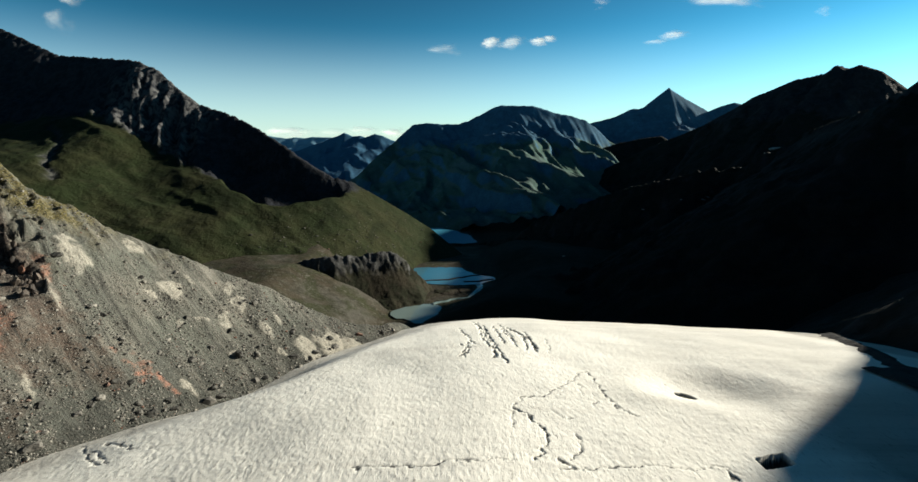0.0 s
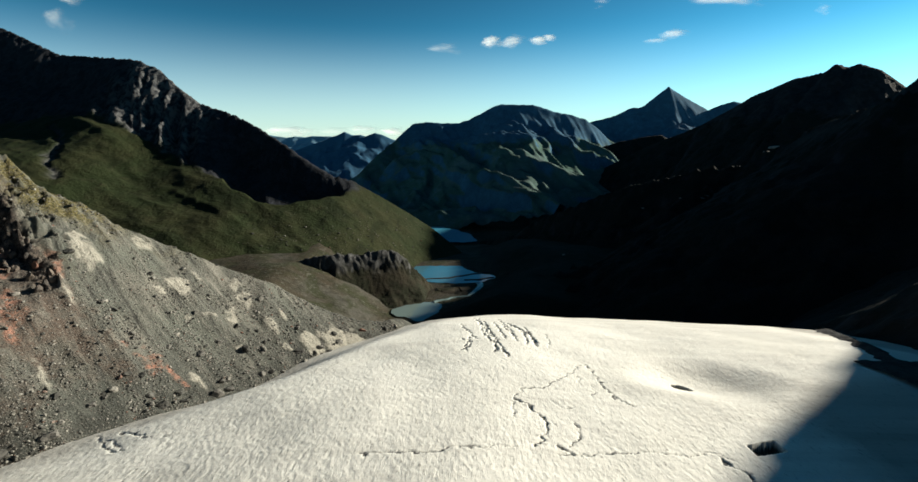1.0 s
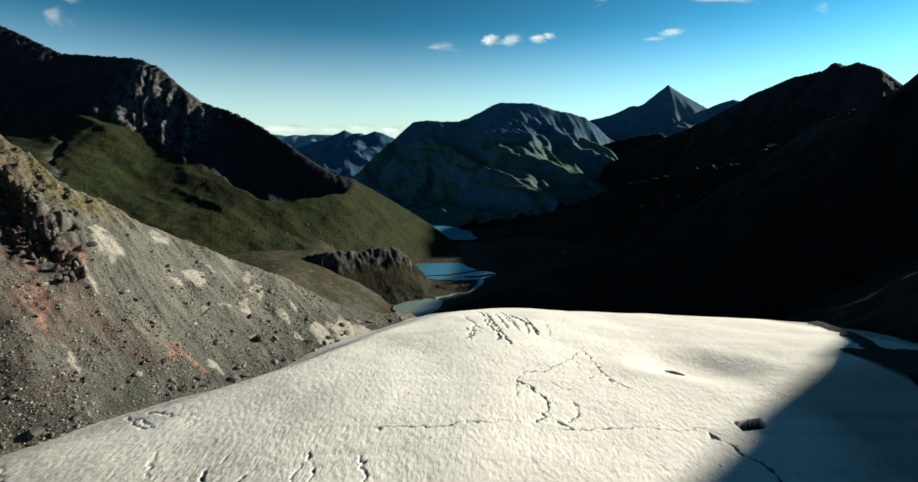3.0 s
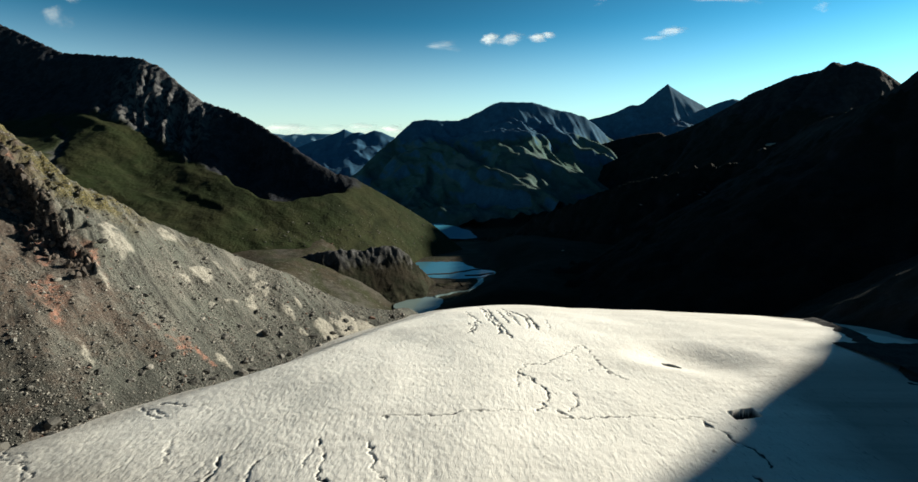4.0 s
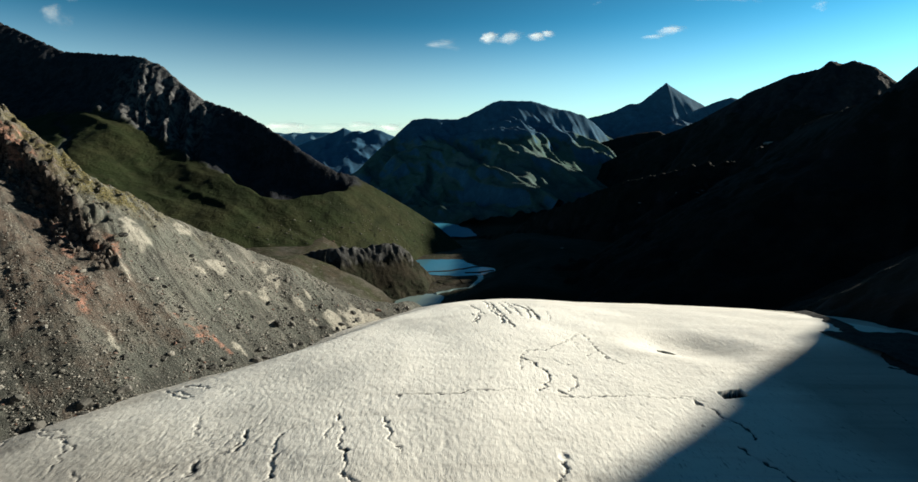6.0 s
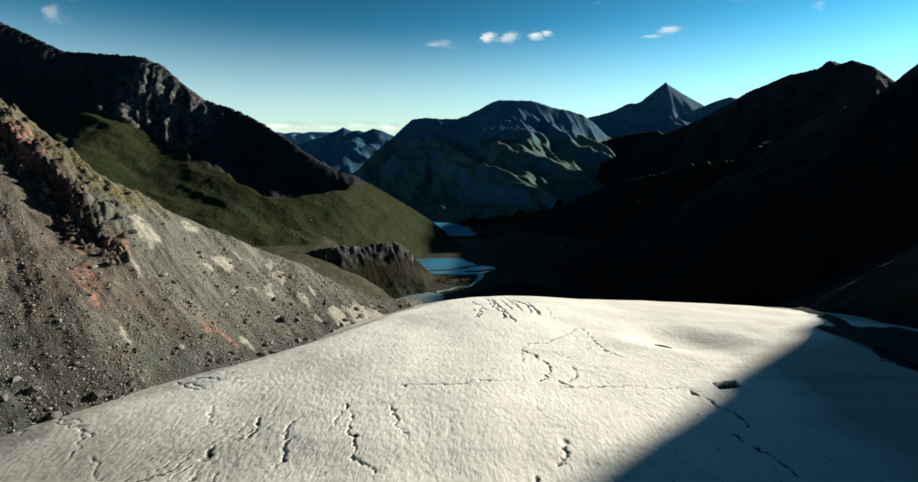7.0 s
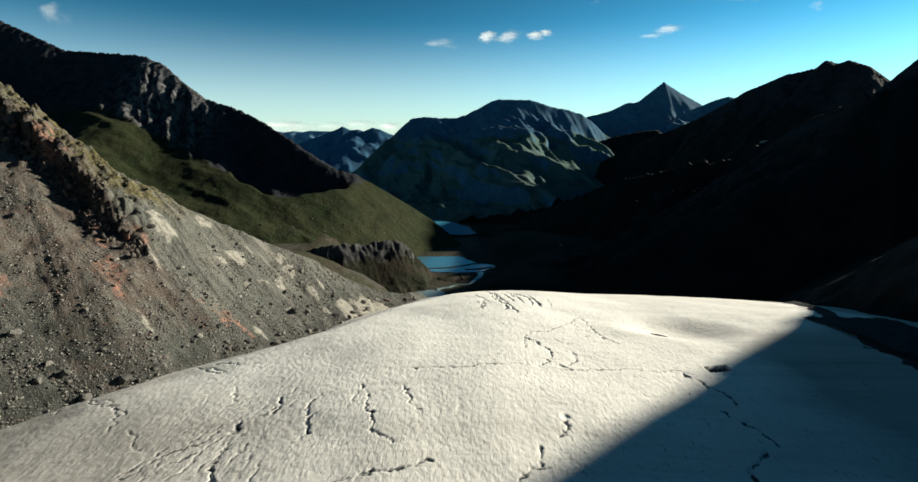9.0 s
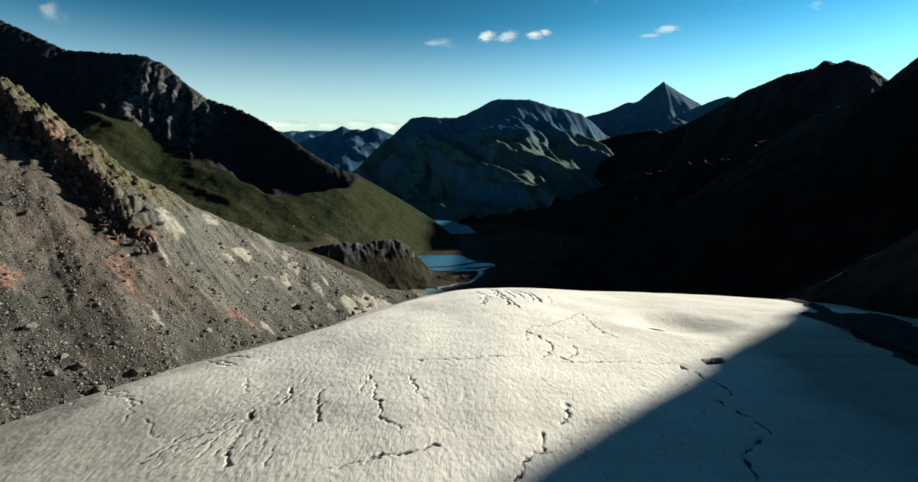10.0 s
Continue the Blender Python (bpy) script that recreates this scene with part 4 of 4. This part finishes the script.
def build_water():
    def pool(name, label, outline, z, material):
        pts = [Vector((p[0], p[1], z)) for p in outline]
        ring = []
        for i, p in enumerate(pts):
            q, a, b = pts[(i + 1) % len(pts)], pts[i - 1], pts[(i + 2) % len(pts)]
            for s in range(14):
                t = s / 14
                ring.append(0.5 * (2 * p + (q - a) * t + (2 * a - 5 * p + 4 * q - b) * t * t + (3 * p - a - 3 * q + b) * t ** 3))
        middle = sum(ring, Vector()) / len(ring)
        ring = [v + (v - middle).normalized() * 9 * noise.fractal(v / 30, 1.0, 2.0, 4) for v in ring]
        bm = bmesh.new()
        bm.faces.new([bm.verts.new(v) for v in ring])
        bmesh.ops.triangulate(bm, faces=bm.faces)
        me = bpy.data.meshes.new(name)
        bm.to_mesh(me)
        me.materials.append(material)
        tagged(new(name, me), label, "lake", kind="structure")
    pool("water", "still blue mountain lake reflecting the sky", [(-103, 1025), (-50, 1040), (5, 1036), (31, 984), (74, 958), (40, 912), (-55, 909), (-80, 949)], -204.3, LAKE)
    pool("water", "milky grey-green glacial pond", [(-118, 744), (-80, 786), (-49, 794), (-32, 777), (-38, 738), (-52, 715), (-75, 708)], -204.3, MILK)
    # Turbid water, with the sky's reflection put into its blue base colour.
    LAKE_DEEP = water_material("deep_lake_water", (0.05, 0.24, 0.35), 0.35, 0.15)
    pool("water", "dark blue lake in the shaded valley", [(-190, 1830), (-150, 1640), (-80, 1570), (46, 1568), (58, 1620), (20, 1740), (-80, 1850)], -262.5, LAKE_DEEP)


def ribbon(name, label, category, line, widths, z, material, lift=0.0, kind=""):
    """A flat-topped uneven bar or stream along a line."""
    pts = [Vector((p[0], p[1], 0)) for p in line]
    path = []
    for a, b in zip(pts[:-1], pts[1:]):
        path += [a.lerp(b, t / 8) for t in range(8)]
    path.append(pts[-1])
    co, faces = [], []
    for n, p in enumerate(path):
        ahead = (path[min(n + 1, len(path) - 1)] - path[max(n - 1, 0)]).normalized()
        across = Vector((-ahead.y, ahead.x, 0))
        p = p + across * 5 * noise.fractal(p / 25, 1.0, 2.0, 4)
        w = np.interp(n / (len(path) - 1), np.linspace(0, 1, len(widths)), widths) * (1 + 0.5 * noise.noise(p / 9))
        for u, h in ((-1.0, -1.5), (-0.6, lift), (0.6, lift), (1.0, -1.5)):
            co.append((p + across * w * u)[:2] + (z + h,))
        if n:
            k = 4 * n
            faces += [(k - 4 + m, k - 3 + m, k + 1 + m, k + m) for m in range(3)]
    tagged(solid(name, np.array([tuple(c) for c in co]), np.array(faces), material, True), label, category, kind=kind)


def build_ledges():
    """Bare rock on the shaded slopes above the lake, sunlight put into its pale colour."""
    spots = [(1061, 1591, 55, 34), (1092, 1568, 61, 26), (1020, 1600, 40, 18), (543, 1141, -62, 14), (552, 1072, -52, 13), (568, 1070, -47, 7), (472, 1191, -93, 9), (228, 985, -165, 9), (214, 990, -166, 5)]
    for n, (x, y, z, r) in enumerate(spots):
        co, tri = rock_mesh(60 + n, 3)
        me = bpy.data.meshes.new("rock_ledge")
        me.from_pydata(co.tolist(), [], tri.tolist())
        me.materials.append(PALE_ROCK)
        ob = new("rock_ledge", me)
        ob.matrix_world = pose(x, y, z - 0.02 * r, 8, -6, 31 * n) @ Matrix.Diagonal((1.5 * r, 0.7 * r, 0.32 * r, 1))
        tagged(ob, "rock ledge on a dark shaded slope, sunlight put into its pale colour", "rock ledge", "rock ledges above the lake")


def build_shore():
    ribbon("gravel_bar", "dark gravel bar reaching across the lake", "gravel bar", [(-75, 930), (-15, 944), (29, 972), (66, 985)], [3, 4, 3, 5], -204.0, DARK_SCREE, 0.7)
    ribbon("gravel_bar", "dark gravel spit along the lake shore", "gravel bar", [(10, 925), (42, 930), (72, 945)], [3, 4, 3], -204.0, DARK_SCREE, 0.8)
    ribbon("stream", "pale braided meltwater stream across gravel flats", "stream", [(-45, 790), (-17, 815), (16, 825), (34, 865), (42, 908)], [4, 2.5, 2.5, 5, 7], -203.2, MILK, 0.3, "structure")
    ribbon("gravel_flat", "brown gravel flat beside the stream", "gravel flat", [(-44, 868), (-20, 862), (0, 858), (24, 868)], [12, 26, 28, 16], -204.4, GROUND, 0.9, "structure")
    # stones strewn over the grass of the lower mountainside, past counting
    x, y, z = HILL[0]
    rng = np.random.default_rng(12)
    forms = [rock_mesh(40 + n, 1) for n in range(5)]
    cos, tris, base = [], [], 0
    for n in range(420):
        cx, cy = ((-110, 1165), (-190, 1040), (-250, 960), (-330, 900))[n % 4]
        px, py = rng.normal(cx, 45), rng.normal(cy, 40)
        if px > 60:
            continue
        j, i = int((py - y[0, 0]) / 4.0), int((px - x[0, 0]) / 4.0)
        co, tri = forms[n % 5]
        r = min(0.8 + rng.exponential(1.1), 6)
        cos.append(co * (r * np.array([rng.uniform(0.8, 1.5), 1, rng.uniform(0.6, 1.0)])) + (x[j, i], y[j, i], z[j, i] + 0.15 * r))
        tris.append(tri + base)
        base += len(co)
    tagged(solid("hillside_stones", np.concatenate(cos), np.concatenate(tris), STONE, False), "grey stones scattered over the grassy mountainside", "stones", kind="stuff")


def rock_mesh(seed, detail=2):
    """An angular stone about one metre across: a ball cut by random planes, then roughened."""
    rng = random.Random(seed)
    bm = bmesh.new()
    bmesh.ops.create_icosphere(bm, subdivisions=detail, radius=0.62)
    cuts = []
    for _ in range(9):
        n = Vector((rng.gauss(0, 1), rng.gauss(0, 1), rng.gauss(0, 1))).normalized()
        cuts.append((n, rng.uniform(0.3, 0.5)))
    for v in bm.verts:
        for n, h in cuts:
            over = v.co.dot(n) - h
            if over > 0:
                v.co -= n * over
        v.co += 0.05 * Vector((rng.uniform(-1, 1), rng.uniform(-1, 1), rng.uniform(-1, 1)))
        v.co.z *= 0.8
    co = np.array([v.co[:] for v in bm.verts])
    bm.verts.index_update()
    tri = np.array([[v.index for v in f.verts] for f in bm.faces])
    bm.free()
    return co, tri


def slope_places(count, seed, low=0.0, high=150.0):
    """Places on the moraine slope, thicker towards its foot."""
    rng = np.random.default_rng(seed)
    x, y = rng.uniform(-235, -25, count * 12), rng.uniform(60, 262, count * 12)
    d, along, _, side = to_line(x, y, MARGIN)
    e, _, _, beyond = to_line(x, y, CREST)
    bands = np.clip(0.9 * ridged(along + 0.12 * d, 0.05 * d, 9, 3, 78) - 0.1, 0, 1.2)
    chance = np.exp(-np.clip(d, 0, 200) / 75) * (0.3 + bands) * (0.25 + np.clip(0.9 * fbm(x, y, 14, 3, 77) + 0.4, 0, 1.2))
    ok = (side > 0) & (d > low) & (d < high) & (beyond > 0) & (rng.random(len(x)) < chance)
    return x[ok][:count], y[ok][:count], rng


def build_cliff():
    """The broken rock face in the upper scree slope: one outcrop of jointed buttresses."""
    rock = boulder_material("cliff_rock", (0.03, 0.027, 0.026), (0.15, 0.122, 0.10))
    shapes = []
    for n in range(7):
        co, tri = rock_mesh(80 + n, 2)
        me = bpy.data.meshes.new("buttress")
        me.from_pydata(co.tolist(), [], tri.tolist())
        me.materials.append(rock)
        shapes.append(me)
    base = tagged(new("rock_cliff"), "broken dark rock cliff with jointed buttresses above the scree", "cliff")
    base.matrix_world = pose(-190, 180, float(moraine_height(np.array([-190.0]), np.array([180.0]))[0][0]))
    rng = random.Random(31)
    lengths = [math.dist(p, q) for p, q in zip(SCARP[:-1], SCARP[1:])]
    for n in range(150):
        run = rng.uniform(22, 118)
        i = 0
        while i < len(lengths) - 1 and run > lengths[i]:
            run -= lengths[i]
            i += 1
        p, q = Vector(SCARP[i]), Vector(SCARP[i + 1])
        way = (q - p).normalized()
        at = p + way * run + Vector((-way.y, way.x)) * rng.uniform(-7.5, 2.0)
        z = float(moraine_height(np.array([at.x]), np.array([at.y]))[0][0])
        size = rng.uniform(1.0, 2.6)
        ob = new("buttress", shapes[n % 7])
        ob.parent = base
        turn = math.degrees(math.atan2(way.y, way.x)) + rng.uniform(-20, 20)
        ob.matrix_world = pose(at.x, at.y, z + 0.3 * size, rng.uniform(-12, 12), rng.uniform(10, 35), turn) @ Matrix.Diagonal((size * rng.uniform(0.7, 1.2), size * rng.uniform(0.8, 1.3), size * rng.uniform(1.5, 2.6), 1))


def build_boulders():
    shapes = []
    for n in range(7):
        co, tri = rock_mesh(n, 2)
        me = bpy.data.meshes.new("boulder")
        me.from_pydata(co.tolist(), [], tri.tolist())
        me.materials.append(STONE)
        shapes.append(me)
    dark_stone = boulder_material("dark_boulder_rock", (0.05, 0.049, 0.044), (0.15, 0.143, 0.128))
    dark_shapes = [me.copy() for me in shapes]
    for me in dark_shapes:
        me.materials[0] = dark_stone
    x, y, rng = slope_places(210, 5)
    ex, ey, _ = slope_places(150, 8, -1.0, 5.0)
    first = len(x)
    x, y = np.concatenate([x, ex, [-94, -77, -92, -118, -71, -66, -83, -128]]), np.concatenate([y, ey, [161, 204, 166, 148, 208, 214, 185, 130]])
    size = np.clip(rng.lognormal(0.35, 0.45, len(x)), 0.8, 4.2)
    size[first:] = np.clip(1.15 * size[first:], 1.2, 3.4)
    size[-8:] = [3.6, 3.2, 2.8, 2.6, 2.4, 2.6, 2.6, 2.4]
    z = moraine_height(x, y)[0]
    for i in range(len(x)):
        dark = i >= first or i % 4 == 0
        ob = new("boulder", (dark_shapes if dark else shapes)[i % 7])
        ob.matrix_world = pose(x[i], y[i], z[i] + 0.12 * size[i], rng.uniform(-25, 25), rng.uniform(-25, 25), rng.uniform(0, 360)) @ Matrix.Diagonal((size[i] * rng.uniform(0.8, 1.4), size[i], size[i] * rng.uniform(0.7, 1.1), 1))
        kind_of = "dark angular" if dark else "pale grey angular"
        tagged(ob, f"{'large ' if size[i] > 1.8 else ''}{kind_of} boulder {'at the edge of the ice' if i >= first else 'lying on the scree'}", "boulder", "boulders on the moraine")
    # loose stones, past counting
    forms = [rock_mesh(20 + n, 1) for n in range(6)]
    x, y, rng = slope_places(26000, 6)
    ex, ey, _ = slope_places(2600, 9, -0.6, 3.0)
    x, y = np.concatenate([x, ex]), np.concatenate([y, ey])
    z = moraine_height(x, y)[0]
    cos, tris, base = [], [], 0
    for i in range(len(x)):
        co, tri = forms[i % 6]
        r = min(0.2 + rng.exponential(0.22), 1.4)
        a = rng.uniform(0, 6.283)
        turn = np.array([[math.cos(a), -math.sin(a), 0], [math.sin(a), math.cos(a), 0], [0, 0, 1]])
        cos.append((co * (r * np.array([rng.uniform(0.8, 1.5), 1, rng.uniform(0.7, 1.1)]))) @ turn.T + (x[i], y[i], z[i] + 0.1 * r))
        tris.append(tri + base)
        base += len(co)
    tagged(solid("rubble", np.concatenate(cos), np.concatenate(tris), STONE, False), "loose grey stones strewn over the scree slope", "rubble", kind="stuff")


def cloud_material(density):
    m = bpy.data.materials.new("cloud_vapour")
    m.use_nodes = True
    t = m.node_tree
    t.nodes.clear()
    link = t.links.new
    tc, nz, sep = t.nodes.new("ShaderNodeTexCoord"), t.nodes.new("ShaderNodeTexNoise"), t.nodes.new("ShaderNodeVectorMath")
    info = t.nodes.new("ShaderNodeObjectInfo")
    off = t.nodes.new("ShaderNodeVectorMath")
    off.operation = "MULTIPLY_ADD"
    off.inputs[1].default_value = (1, 1, 1)
    link(tc.outputs["Object"], off.inputs[0])
    scaled = t.nodes.new("ShaderNodeVectorMath")
    scaled.operation = "SCALE"
    scaled.inputs[0].default_value = (31, 17, 23)
    link(info.outputs["Random"], scaled.inputs["Scale"])
    link(scaled.outputs[0], off.inputs[2])
    link(off.outputs[0], nz.inputs["Vector"])
    nz.inputs["Scale"].default_value, nz.inputs["Detail"].default_value, nz.inputs["Roughness"].default_value = 1.15, 5, 0.5
    sep.operation = "LENGTH"
    link(tc.outputs["Object"], sep.inputs[0])

    def mth(op, a, b):
        n = t.nodes.new("ShaderNodeMath")
        n.operation = op
        for v, sck in ((a, n.inputs[0]), (b, n.inputs[1])):
            if isinstance(v, float):
                sck.default_value = v
            else:
                link(v, sck)
        return n.outputs[0]
    body = mth("SUBTRACT", mth("MULTIPLY", nz.outputs["Fac"], 1.7), mth("MULTIPLY", sep.outputs["Value"], 0.95))
    ramp = t.nodes.new("ShaderNodeMapRange")
    ramp.interpolation_type = "SMOOTHSTEP"
    ramp.inputs["From Min"].default_value, ramp.inputs["From Max"].default_value = 0.05, 1.0
    link(body, ramp.inputs["Value"])
    lit, dif, tr, clear, mixed = (t.nodes.new("ShaderNodeBsdfTranslucent"), t.nodes.new("ShaderNodeBsdfDiffuse"), t.nodes.new("ShaderNodeMixShader"), t.nodes.new("ShaderNodeBsdfTransparent"),
                                  t.nodes.new("ShaderNodeMixShader"))
    lit.inputs[0].default_value = dif.inputs[0].default_value = (0.95, 0.93, 0.9, 1)
    tr.inputs[0].default_value = 0.25
    link(lit.outputs[0], tr.inputs[1]), link(dif.outputs[0], tr.inputs[2])
    link(mth("MULTIPLY", ramp.outputs[0], density), mixed.inputs[0]), link(clear.outputs[0], mixed.inputs[1]), link(tr.outputs[0], mixed.inputs[2])
    o = t.nodes.new("ShaderNodeOutputMaterial")
    link(mixed.outputs[0], o.inputs[0])
    return m


def build_clouds():
    thick, thin_vapour = cloud_material(0.82), cloud_material(0.36)
    u, v = np.meshgrid(np.linspace(-1, 1, 13), np.linspace(-1, 1, 13))
    bulge = -0.25 * (1 - np.clip(u * u + v * v, 0, 1))
    for x, z, a, b, full in CLOUDS:
        ob = sheet("cloud", u, bulge, v, thick if full else thin_vapour)
        ob.matrix_world = pose(x, 4700, z) @ Matrix.Diagonal((a, a, b, 1))
        tagged(ob, "small thin white cloud far off in the sky", "cloud", "clouds", kind="structure")


CLOUDS = [(310, 985, 120, 70, 1), (492, 985, 190, 82, 1), (745, 992, 130, 55, 1), (850, 1010, 100, 45, 1), (-132, 922, 210, 70, 0), (1986, 1045, 230, 62, 1), (1850, 985, 160, 40, 0), (2396, 1338, 442, 100, 1),
          (-3710, 1167, 188, 130, 0), (3364, 1258, 106, 60, 0), (-3581, 1348, 141, 70, 0), (-1674, 175, 330, 75, 1), (-1480, 168, 200, 50, 0), (-900, 172, 300, 70, 1), (-640, 160, 160, 50, 1), (-1180, 165, 240, 50, 0),
          (1318, 1323, 118, 60, 0)]
build_ground(), build_glacier(), build_moraine(), build_debris(), build_mountains(), build_water(), build_shore(), build_ledges(), build_cliff(), build_boulders(), build_clouds()
